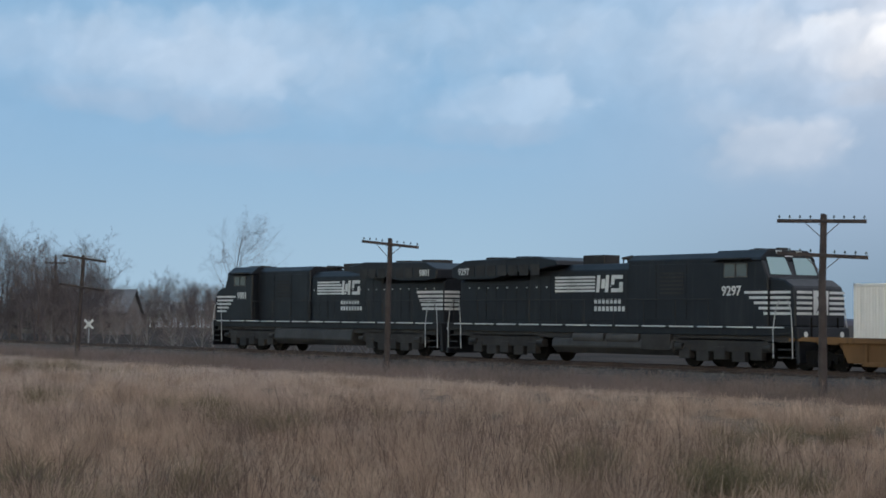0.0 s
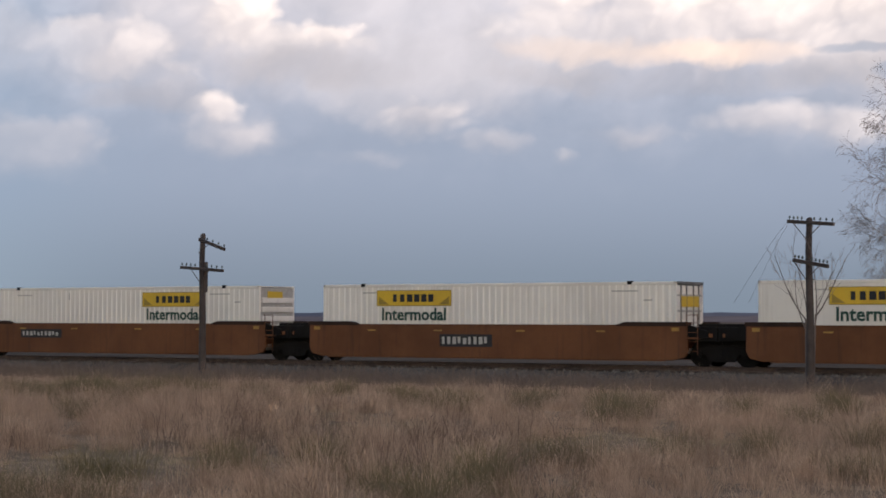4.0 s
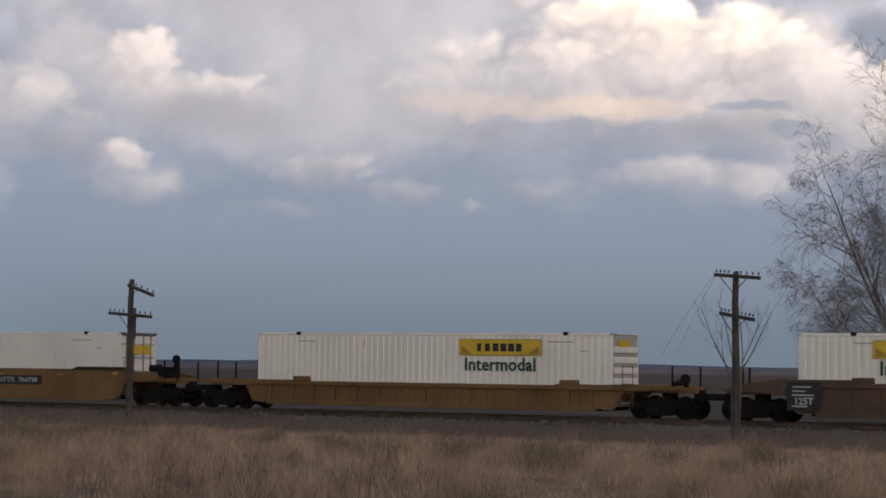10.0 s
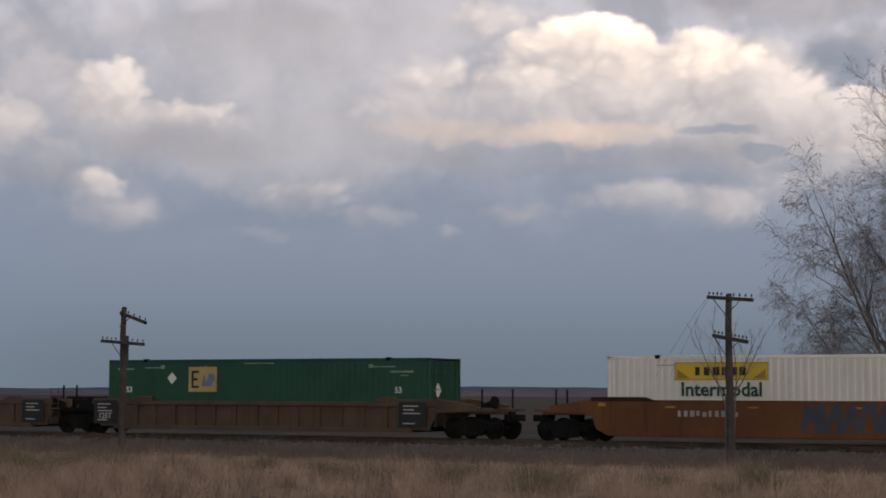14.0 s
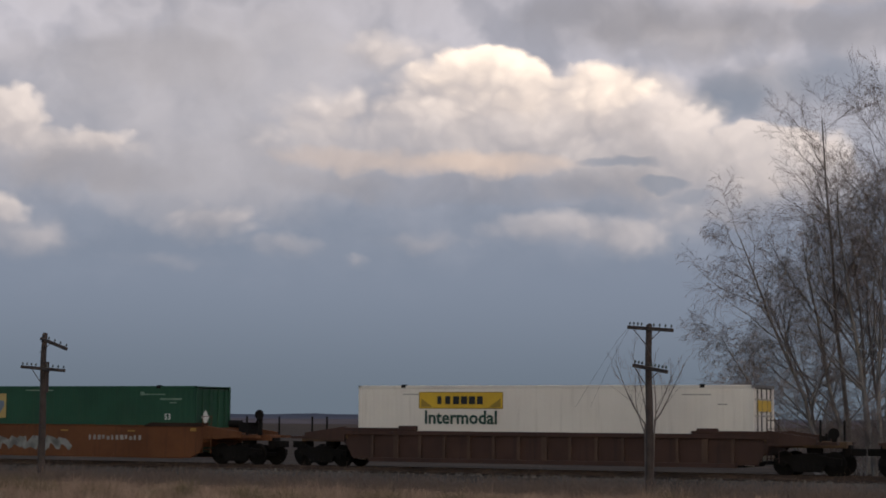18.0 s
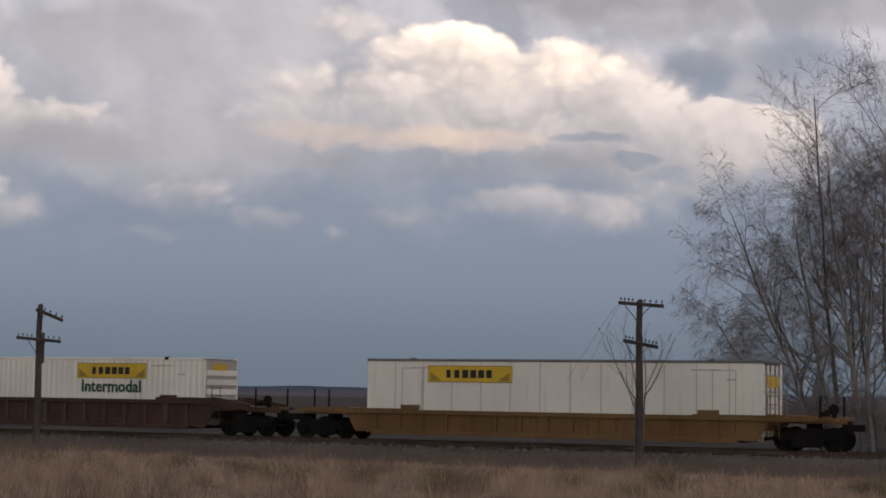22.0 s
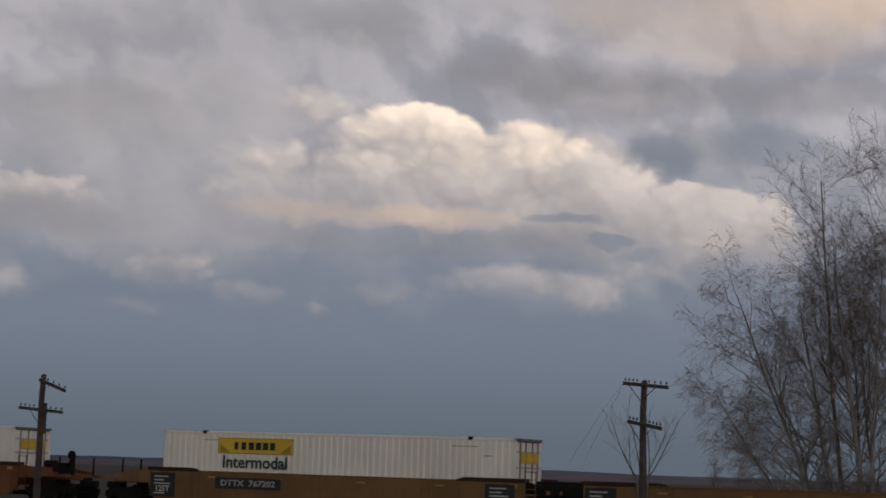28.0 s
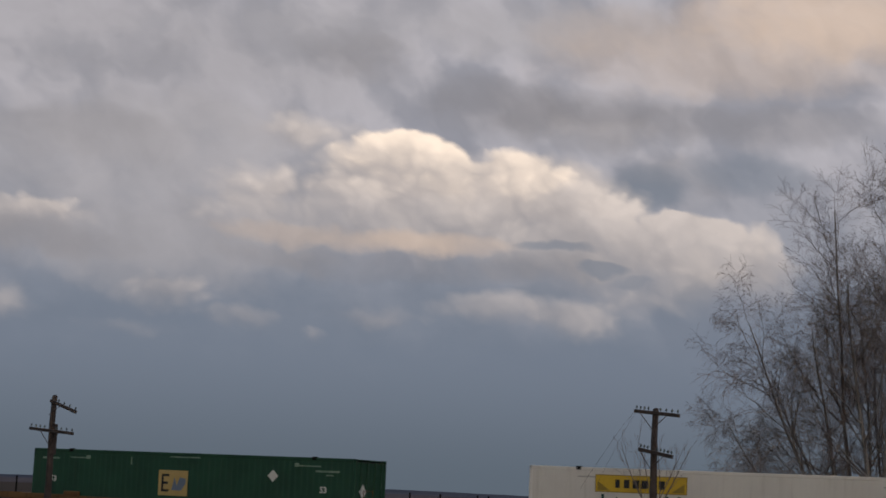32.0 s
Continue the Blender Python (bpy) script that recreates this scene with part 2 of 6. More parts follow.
def build_ground():
    xs = steps((-4800, -400, 400), (-400, -180, 20), (-180, 40, 2.5), (40, 200, 20), (200, 4800, 400))
    ys = steps((-600, -20, 60), (-20, 6, 3), (6, 76, 1.25), (76, 200, 12), (200, 4800, 400))
    verts = [(x, y, ground_height(x, y) if -200 < x < 60 else ground_height(0, max(y, 57.5) if 50 < y < 66 else y)) for y in ys for x in xs]
    w = len(xs)
    faces = [(j * w + i, j * w + i + 1, (j + 1) * w + i + 1, (j + 1) * w + i) for j in range(len(ys) - 1) for i in range(w - 1)]
    me = bpy.data.meshes.new("ground")
    me.from_pydata(verts, [], faces)
    me.materials.append(FIELD)
    for f in me.polygons:
        f.use_smooth = True
    tagged(new("ground", me), "flat brown winter field with bare damp patches", "ground", kind="structure")


build_ground()


def build_track():
    lo, hi = -420, 160
    bm = bmesh.new()
    prism(bm, [(-4.1, -0.95), (-2.0, -0.27), (-1.75, -0.22), (1.75, -0.22), (2.0, -0.27), (4.1, -0.95)], "x", lo, hi)
    bed = tagged(new("track_bed", mesh_of(bm, "track_bed", BALLAST)), "grey crushed stone ballast bank under the track", "ballast", kind="structure")
    bed.location = (0, TRACK_Y, RAIL_Z)
    # loose stones on the near shoulder
    rng = np.random.default_rng(4)
    verts, faces = [], []
    base = np.array([(1, 0, -.35), (-.5, .87, -.35), (-.5, -.87, -.35), (.1, .05, .8)])
    for i in range(15000):
        x = rng.uniform(-170, 20)
        u = rng.uniform(0, 1)
        s = rng.uniform(0.035, 0.115)
        y, z = (-1.7 - 2.5 * u, -0.22 - 0.72 * u) if i % 4 else (rng.uniform(-1.7, 1.7), -0.215)
        a = rng.uniform(0, 6.28)
        c, d = math.cos(a), math.sin(a)
        q = base * (s * rng.uniform(.7, 1.3, (4, 1)))
        n = len(verts)
        verts += [(x + c * vx - d * vy, y + d * vx + c * vy, z + vz + .015) for vx, vy, vz in q]
        faces += [(n, n + 1, n + 3), (n + 1, n + 2, n + 3), (n + 2, n, n + 3)]
    me = bpy.data.meshes.new("loose_stones")
    me.from_pydata(verts, [], faces)
    me.materials.append(material("loose_stone", (0.215, 0.19, 0.17), (0.07, 0.06, 0.054), 0.9, scale=6.0, bump=0, gloss=0.1))
    st = tagged(new("loose_stones", me), "loose grey ballast stones on the bank", "stones", kind="stuff")
    st.location = (0, TRACK_Y, RAIL_Z)
    # rails
    profile = [(-.07, -.18), (.07, -.18), (.07, -.165), (.012, -.14), (.012, -.05), (.036, -.035), (.036, 0), (-.036, 0), (-.036, -.035), (-.012, -.05), (-.012, -.14), (-.07, -.165)]
    for side in (-1, 1):
        bm = bmesh.new()
        prism(bm, [(side * .7175 + side * .036 + u, v) for u, v in profile], "x", lo, hi)
        r = tagged(new("rail", mesh_of(bm, "rail", RAIL_STEEL)), "rust-brown steel rail on wooden ties", "rail", "rails of the track", "structure")
        r.location = (0, TRACK_Y, RAIL_Z)
    # ties: the near stretch singly, one mesh shared
    bm = bmesh.new()
    box(bm, -.115, -1.3, -.36, .115, 1.3, -.18)
    tie = mesh_of(bm, "tie", TIE, 0.01)
    for i in range(290):
        ob = new("tie", tie)
        ob.parent = bed
        ob.location = (-150 + i * 0.55, random.uniform(-.03, .03), random.uniform(-.01, .006))
        ob.rotation_euler = (0, 0, random.uniform(-.02, .02))


build_track()

# Distance haze is mixed into the hill colour as blue.
HAZED_HILL = material("far_hill", (0.125, 0.13, 0.165), (0.10, 0.102, 0.13), 0.95, scale=0.004, fine=0.02, bump=0, gloss=0.05)
WOODLAND = material("far_woodland", (0.105, 0.095, 0.11), (0.08, 0.072, 0.083), 0.95, scale=0.02, fine=0.4, bump=0, gloss=0.05)


def ridge(name, label, mat, y, x0, x1, base, rise, step, seed, depth):
    """A low ridge far off: a rounded bank with an uneven crest."""
    rng = random.Random(seed)
    verts, faces = [], []
    n = int((x1 - x0) / step)
    for i in range(n + 1):
        x = x0 + (x1 - x0) * i / n
        f = i / n
        h = base + rise * (0.5 + 0.5 * noise.noise(Vector((f * 5.0 + seed, 0.3, seed)))) + 0.12 * rise * noise.noise(Vector((f * 40, 1.7, seed))) + rng.uniform(-.03, .03) * rise
        for dy, dz in ((-depth, 0), (-depth * .6, .45), (-depth * .25, .85), (0, 1), (depth * .5, .7), (depth, 0)):
            verts.append((x, y + dy, -1.0 + h * dz))
    for i in range(n):
        for j in range(5):
            a = i * 6 + j
            faces.append((a, a + 6, a + 7, a + 1))
    me = bpy.data.meshes.new(name)
    me.from_pydata(verts, [], faces)
    me.materials.append(mat)
    for p in me.polygons:
        p.use_smooth = True
    return tagged(new(name, me), label, "hills", kind="structure")


ridge("far_hills", "low blue-brown hills on the horizon with haze in their colour", HAZED_HILL, 3200, -5200, 1500, 5, 18, 45, 3, 500)
ridge("far_woods", "distant brown line of leafless woods", WOODLAND, 1500, -3800, 700, 3, 4, 12, 9, 120)


# ---- poles ----
def insulator_bm(n):
    bm = bmesh.new()
    tube(bm, (0, 0, 0), (0, 0, .10), .012, n=6)
    for z0, z1, r0, r1 in ((.07, .12, .045, .05), (.12, .17, .05, .03), (.17, .2, .034, .02)):
        tube(bm, (0, 0, z0), (0, 0, z1), r0, r1, n=8)
    return bm


INSULATOR = mesh_of(insulator_bm(4), "insulator", GLASS_INS, 0, True)


def telegraph_pole(x, y, top, foot, lean, arms, label):
    """A weathered pole; each arm: height, left reach, right reach, turn, droop, pins left, pins right."""
    t = thing("telegraph_pole", label, "pole", "telegraph poles along the track")
    t.matrix_basis = pose(x, y, foot, 0, lean, 0)
    h = top - foot
    bm = bmesh.new()
    rings = []
    for i in range(8):
        cx, cy, z = 0.02 * math.sin(i * 1.3 + x), 0.02 * math.cos(i * 2.1 + x), -.6 + (h + .6) * min(i, 6) / 6 + (.05 if i == 7 else 0)
        r = (.155 - .0085 * i) * (.6 if i == 7 else 1)
        rings.append([bm.verts.new((cx + r * math.cos(a), cy + r * math.sin(a), z)) for a in [2 * math.pi * q / 10 for q in range(10)]])
    for lo, hi in zip(rings, rings[1:]):
        for q in range(10):
            bm.faces.new((lo[q], lo[(q + 1) % 10], hi[(q + 1) % 10], hi[q]))
    bm.faces.new(rings[0][::-1])
    bm.faces.new(rings[-1])
    part("pole_shaft", bm, POLE_WOOD, t, smooth=True)
    for z, left, right, turn, droop, nl, nr in arms:
        arm = part("cross_arm", boxes((-left, -.05, -.06, right, .05, .06)), POLE_WOOD, t, "weathered wooden cross-arm", 0.008)
        arm.matrix_basis = pose(0, 0, h - z) @ pose(0, 0, 0, 0, 0, turn) @ pose(0, -.13, 0, 0, droop, 0)
        for side, reach, n in ((-1, left, nl), (1, right, nr)):
            for i in range(n):
                ob = new("insulator", INSULATOR)
                ob.parent = arm
                ob.location = (side * (reach - .07 - i * (reach - .12) / n), 0, .055)
                ob.scale = (.72, .72, .68)
            if reach > .5:
                part("arm_brace", tubes(((side * .55, 0, -.05), (0, .04, -.55), .014), n=6), RAIL_STEEL, arm)
    part("bolt", tubes(((0, -.2, h - .3), (0, .2, h - .3), .015), n=6), RAIL_STEEL, t)
    return t


FULL = [(.22, 1.55, 1.55, -34, 2, 4, 4), (1.25, 1.55, 1.55, -34, 3, 0, 4)]
telegraph_pole(-162.0, 57, 5.47, -.5, 3, [(.2, 1.3, 1.3, 60, 2, 4, 4), (1.1, 1.3, 1.3, 60, 2, 2, 2)], "weathered brown telegraph pole with two cross-arms")
telegraph_pole(-130.2, 57, 5.49, -.55, 6, [(.12, 1.15, 1.3, 58, 5, 4, 4), (1.75, 1.25, 1.3, 58, 5, 3, 3)], "leaning weathered telegraph pole with two cross-arms")
telegraph_pole(-99.5, 57, 5.51, -.5, 1.5, [(.22, 1.2, 1.3, 42, 5, 4, 4)], "weathered telegraph pole with a single cross-arm")
telegraph_pole(-75.0, 57, 5.55, -.5, 0, [(.2, 1.45, 1.4, 32, 1, 4, 4), (1.3, 1.45, 1.45, 32, 3, 4, 4)], "upright telegraph pole with two long cross-arms")
telegraph_pole(-45.25, 57, 5.42, -.42, 0, [(.2, .06, 1.55, -12, 16, 0, 4), (1.36, 1.2, 1.4, -12, 4, 4, 4)], "telegraph pole with a broken drooping upper cross-arm")
part("splice_board", boxes((.09, -.12, 3.55, .2, .1, 4.75)), POLE_WOOD, bpy.data.objects["telegraph_pole.004"], "dark board bolted along the pole", .02)
pole_e = telegraph_pole(-20.26, 57, 5.36, -.5, 0, [(.12, .78, 1.08, -18, 5, 4, 4), (1.42, .6, .95, -24, 9, 3, 5)], "dark telegraph pole with two short cross-arms")

for dx, end in ((0, -2.45), (.07, -2.0), (.3, -.75)):
    bm = bmesh.new()
    pts = [Vector((-.72 + dx + (end + .72) * f, -.1 - .3 * f, 5.75 - (2.6 if end < -1 else 1.3) * f ** 1.25 - .12 * math.sin(f * 3.1))) for f in (0, .2, .4, .6, .8, 1)]
    for a, b in zip(pts, pts[1:]):
        tube(bm, a, b, .0035, n=4, caps=False)
    part("loose_wire", bm, RAIL_STEEL, pole_e, "thin broken wire hanging loose")


# ---- trees ----
class Sticks:
    """Collects thin three-sided shoots as plain lists."""

    def __init__(self):
        self.verts, self.faces = [], []

    def rod(self, a, b, r0, r1):
        d = (b - a).normalized()
        u = d.orthogonal().normalized()
        v = d.cross(u)
        n = len(self.verts)
        for p, r in ((a, r0), (b, r1)):
            self.verts += [p + u * r, p + (u * -.5 + v * .866) * r, p + (u * -.5 - v * .866) * r]
        self.faces += [(n, n + 1, n + 4, n + 3), (n + 1, n + 2, n + 5, n + 4), (n + 2, n, n + 3, n + 5)]

    def mesh(self, name, mat):
        me = bpy.data.meshes.new(name)
        me.from_pydata(self.verts, [], self.faces)
        me.materials.append(mat)
        return me


def grow(bm, sticks, p, d, length, r, level, rng, spec):
    """A branch that bends and forks; thin shoots go to the second collector."""
    segs = spec["segs"][level]
    pts = [p.copy()]
    step = length / segs
    dd = d.copy()
    for i in range(segs):
        dd = (dd + Vector((rng.gauss(0, 1), rng.gauss(0, 1), rng.gauss(0, 1))) * spec["jit"][level] + Vector((0, 0, spec["up"][level]))).normalized()
        pts.append(pts[-1] + dd * step)
    for i in range(segs):
        r0, r1 = max(r * (1 - .8 * i / segs), .0045), max(r * (1 - .8 * (i + 1) / segs), .0035)
        if level < 2:
            tube(bm, pts[i], pts[i + 1], r0, r1, n=(8, 5)[level], caps=False)
        else:
            sticks.rod(pts[i], pts[i + 1], r0, r1)
    if level >= len(spec["n"]):
        return
    for i in range(spec["n"][level]):
        f = spec["from"][level] + (1 - spec["from"][level]) * (i + rng.random()) / spec["n"][level]
        j = min(int(f * segs), segs - 1)
        q = pts[j].lerp(pts[j + 1], f * segs - j)
        axis = (pts[j + 1] - pts[j]).normalized()
        side = axis.orthogonal().normalized()
        side.rotate(Matrix.Rotation(rng.uniform(0, 6.283), 3, axis))
        ang = radians(rng.uniform(*spec["angle"][level]))
        nd = (axis * math.cos(ang) + side * math.sin(ang)).normalized()
        grow(bm, sticks, q, nd, length * rng.uniform(*spec["len"][level]) * (1.15 - .55 * f), max(r * (1 - .8 * f) * .5, .006), level + 1, rng, spec)


BIRCH = dict(segs=(9, 7, 5, 4), jit=(.07, .12, .17, .16), up=(.03, .04, -.05, -.22), n=(21, 10, 14), len=((.28, .46), (.35, .55), (.4, .8)), angle=((22, 55), (25, 60), (25, 65)))
BIRCH["from"] = (.16, .15, .1)
ASPEN = dict(segs=(10, 7, 5, 3), jit=(.042, .10, .15, .18), up=(.04, .07, .03, .0), n=(19, 9, 12), len=((.24, .44), (.34, .54), (.35, .65)), angle=((30, 62), (24, 58), (25, 60)))
ASPEN["from"] = (.28, .2, .1)
FORKED = dict(ASPEN, n=(20, 10, 12), len=((.26, .48), (.32, .5), (.35, .6)))
FORKED["from"] = (.36, .2, .1)


def tree(name, label, seed, height, radius, spec, m, lean=(0, 0), group="", thick=None, thin=None):
    rng = random.Random(seed)
    a, b = bmesh.new(), Sticks()
    grow(a, b, Vector((0, 0, -.3)), Vector((lean[0], lean[1], 1)).normalized(), height, radius, 0, rng, spec)
    t = thing(name, label, "tree", group)
    part("trunk", a, thick or BARK, t, smooth=True)
    crown = new("crown", b.mesh("crown", thin or TWIG))
    crown.parent = t
    tagged(crown, "fine leafless twigs")
    t.matrix_basis = m
    return t
GROVE = "leafless grove behind the track"
for seed, spec, h, r, x, y, lean, label in (
    (11, FORKED, 18.8, 0.143, -21.5, 91, (-0.05, 0), "tall leafless birch with a forked open crown"),
    (12, FORKED, 18.6, 0.136, -18.6, 92, (-0.02, 0.02), "tall leafless birch with a pale trunk"),
    (13, ASPEN, 15, 0.16, -20, 89, (-0.09, -0.03), "leafless birch with ascending thin limbs"),
    (14, BIRCH, 12.4, 0.14, -21.4, 90, (-0.24, 0), "leafless birch leaning out of the grove"),
    (15, BIRCH, 13.2, 0.13, -22.2, 89, (-0.36, 0.05), "slender birch leaning far out with drooping twigs"),
    (16, BIRCH, 9.2, 0.1, -22.3, 88.5, (-0.95, 0.1), "low birch stem arching sideways with hanging twigs"),
    (17, FORKED, 17.4, 0.129, -17.3, 90, (0.02, 0), "tall leafless birch with a pale trunk"),
    (18, ASPEN, 13.5, 0.14, -18.3, 93, (-0.06, 0.03), "leafless birch with ascending thin limbs"),
    (19, FORKED, 17.6, 0.129, -15.8, 92, (0.04, 0.02), "tall leafless birch with a forked open crown"),
    (20, BIRCH, 12, 0.12, -20.4, 94, (-0.17, 0), "leafless birch leaning out of the grove"),
    (21, ASPEN, 14, 0.15, -16.5, 89, (0.03, 0), "leafless birch with ascending thin limbs"),
    (22, BIRCH, 10.6, 0.1, -23, 91, (-0.3, 0), "slender birch leaning out with drooping twigs"),
    (23, ASPEN, 12.5, 0.12, -21, 92, (-0.12, 0.04), "leafless birch with ascending thin limbs"),
    (24, FORKED, 15.6, 0.109, -14.3, 90, (0.05, 0), "tall leafless birch with a forked open crown"),
    (25, ASPEN, 13.8, 0.13, -19.4, 88.5, (-0.05, 0), "leafless birch with ascending thin limbs"),
    (26, ASPEN, 12.8, 0.12, -17.9, 91, (0.0, 0), "leafless birch with ascending thin limbs"),
    (27, FORKED, 16.2, 0.116, -19.6, 94, (-0.03, 0), "tall leafless birch with a pale trunk"),
    (28, ASPEN, 12, 0.12, -15.1, 93, (0.02, 0), "leafless birch with ascending thin limbs"),
    (29, FORKED, 16.5, 0.116, -13.2, 93, (0.06, 0), "tall leafless birch with a forked open crown"),
):
    tree("birch_tree", label, seed, h, r, spec, pose(x, y, -.45), lean, GROVE)

BRUSH = dict(segs=(5, 4, 3, 2), jit=(.10, .15, .2, .2), up=(.03, .06, .05, .0), n=(16, 7, 6), len=((.4, .7), (.4, .6), (.4, .7)), angle=((20, 60), (25, 60), (30, 60)))
BRUSH["from"] = (.06, .15, .1)
brush = [tree("bare_shrub", "low tangled bare shrub at the foot of the grove", 60 + i, h, .05, BRUSH, pose(-22.5 + 2.6 * i, 88 + i, -.45), (0, 0), "undergrowth of the grove") for i, h in enumerate((3.4, 2.8, 4.0))]
rng = random.Random(5)
for i in range(16):
    copy_thing(brush[i % 3], pose(-23.6 + i * .72 + rng.uniform(-.3, .3), rng.uniform(86.5, 96), -.45, 0, 0, rng.uniform(0, 360)))

SAPLING = dict(segs=(5, 6, 4, 3), jit=(.08, .06, .10, .1), up=(.05, .05, .12, .1), n=(9, 7, 3), len=((.45, .75), (.28, .45), (.3, .5)), angle=((18, 45), (22, 48), (20, 45)))
SAPLING["from"] = (.35, .25, .3)


def sapling():
    """Several pale stems that fork widely round the dark pole."""
    rng = random.Random(31)
    a, b = bmesh.new(), Sticks()
    stem = material("sapling_bark", (0.17, 0.14, 0.125), (0.10, 0.082, 0.073), 0.85, bump=0)
    grow(a, b, Vector((-.14, 0, -.7)), Vector((-.16, 0, 1)).normalized(), 1.7, .05, 2, rng, dict(SAPLING, n=()))
    for p, to, r in (((-.2, .1, 2.0), (-1.5, .3, 4.1), .028), ((-.16, .15, 1.9), (-.45, .4, 4.5), .024), ((.1, .12, 1.7), (.3, .2, 4.7), .024), ((.12, .1, 2.1), (1.4, .1, 3.9), .028), ((-.22, .1, 1.7), (-.8, -.2, 3.6), .022), ((.14, .1, 2.3), (.8, .2, 4.0), .02)):
        d = Vector(to) - Vector(p)
        grow(a, b, Vector(p), d.normalized(), d.length, r, 1, rng, SAPLING)
    tube(a, (-.15, 0, -.9), (-.21, .1, 2.0), .045, .028, n=6, caps=False)
    tube(a, (.02, .1, -.9), (.12, .12, 2.2), .036, .026, n=6, caps=False)
    t = thing("sapling", "thin pale-stemmed forked sapling beside the dark pole", "tree")
    part("trunk", a, stem, t, smooth=True)
    crown = new("crown", b.mesh("crown", TWIG))
    crown.parent = t
    tagged(crown, "fine leafless twigs")
    t.matrix_basis = pose(-20.3, 57.2, .08)


sapling()

FAR_GROUP = "bare trees beyond the fields"
SCRUB = dict(segs=(6, 5, 3, 2), jit=(.07, .12, .16, .2), up=(.03, .08, .04, .0), n=(22, 9, 7), len=((.35, .58), (.35, .55), (.4, .6)), angle=((25, 60), (25, 60), (30, 60)))
SCRUB["from"] = (.12, .2, .1)
ROUND = dict(segs=(6, 6, 4, 3), jit=(.05, .12, .16, .2), up=(.03, .05, .04, .0), n=(20, 9, 6), len=((.5, .68), (.4, .55), (.4, .6)), angle=((30, 70), (25, 60), (30, 60)))
ROUND["from"] = (.3, .25, .1)
for i in range(58):
    x = -128 - i * 2.3 + rng.uniform(-1, 1)
    copy_thing(brush[i % 3], pose(x, rng.uniform(72, 78) + (-x - 128) * .18 * rng.random(), -.5, 0, 0, rng.uniform(0, 360)))

far = [tree("bare_tree", "bare grey-brown tree beyond the fields", 40 + i, h, .11, ROUND if i == 0 else SCRUB, pose(0, 0, -60), (0, 0), FAR_GROUP, FAR_TWIG, FAR_TWIG) for i, h in enumerate((10.5, 8.0, 6.5, 9.0))]
placed = [(0, 57.4, 172), (0, 68.3, 205)]
rng = random.Random(8)
for i in range(150):
    placed.append((rng.choice((1, 2, 2, 3)), 61.6 + i * .085 + rng.uniform(-.5, .5), rng.uniform(150, 270)))
for i in range(60):
    placed.append((rng.choice((1, 2, 2)), 55.5 + i * .105 + rng.uniform(-.4, .4), rng.uniform(290, 370)))
for i in range(26):
    placed.append((rng.choice((1, 2)), 43 + i * .42 + rng.uniform(-.6, .6), rng.uniform(300, 380)))
for n, (kind, az, dist) in enumerate(placed):
    m = pose(-38 - dist * math.sin(radians(az)), 4 + dist * math.cos(radians(az)), -.6, 0, 0, rng.uniform(0, 360))
    if n < 4 and kind == n:
        far[kind].matrix_basis = m
    else:
        copy_thing(far[kind], m)
for az, dist in ((16.6, 380), (17.4, 400)):
    copy_thing(far[2], pose(-dist * math.sin(radians(az)), dist * math.cos(radians(az)), -.6))
used = {o.name for o in far if o.matrix_basis.translation.z > -10}
for i, o in enumerate(far):
    if o.name not in used:
        o.matrix_basis = pose(-38 - (240 + 9 * i) * math.sin(radians(57 + 3 * i)), 4 + (240 + 9 * i) * math.cos(radians(57 + 3 * i)), -.6)



# ---- far buildings and crossing signs ----
BARN_WALL = material("barn_wall", (0.20, 0.18, 0.16), (0.14, 0.125, 0.115), 0.85, scale=0.3)
BARN_ROOF = material("barn_roof", (0.19, 0.175, 0.17), (0.14, 0.13, 0.125), 0.7, scale=0.3)
SHED_WHITE = material("shed_white", (0.55, 0.56, 0.57), (0.45, 0.46, 0.47), 0.7, scale=0.3)
WINDOW_DARK = material("far_window", (0.03, 0.035, 0.04), (0.02, 0.022, 0.025), 0.2, bump=0)


def barn(name, label, m, w, d, eave, ridge_z, wall, roof):
    t = thing(name, label, "building")
    t.matrix_basis = m
    bm = bmesh.new()
    prism(bm, [(-d / 2, -1), (d / 2, -1), (d / 2, eave), (0, ridge_z - .1), (-d / 2, eave)], "x", -w / 2, w / 2)
    part("wall", bm, wall, t)
    for s in (-1, 1):
        bm = bmesh.new()
        prism(bm, [(s * (d / 2 + .4), eave - .18), (s * (d / 2 + .4), eave - .02), (0, ridge_z + .16), (0, ridge_z)], "x", -w / 2 - .4, w / 2 + .4)
        part("roof_slope", bm, roof, t)
    for i in range(4):
        x = -w / 2 + (i + .6) * w / 4.4
        part("window", boxes((x, -d / 2 - .03, 1.0, x + 1.0, -d / 2 + .02, 2.1)), WINDOW_DARK, t)
    part("door", boxes((-w / 2 + .5, -d / 2 - .04, -.6, -w / 2 + 1.5, -d / 2 + .02, 1.6)), WINDOW_DARK, t)
    return t


def away(az, dist, z=-.6, turn=0.0):
    return pose(-40.5 - dist * math.sin(radians(az)), 5 + dist * math.cos(radians(az)), z, 0, 0, turn)


barn("barn", "grey weathered barn with a low roof behind bare trees", away(62.9, 250, -.8, 50), 16, 9, 3.4, 6.4, BARN_WALL, BARN_ROOF)
barn("shed", "long pale metal shed beyond the fields", away(59.6, 420, -.8, 50), 26, 10, 4.2, 6.2, SHED_WHITE, SHED_WHITE)
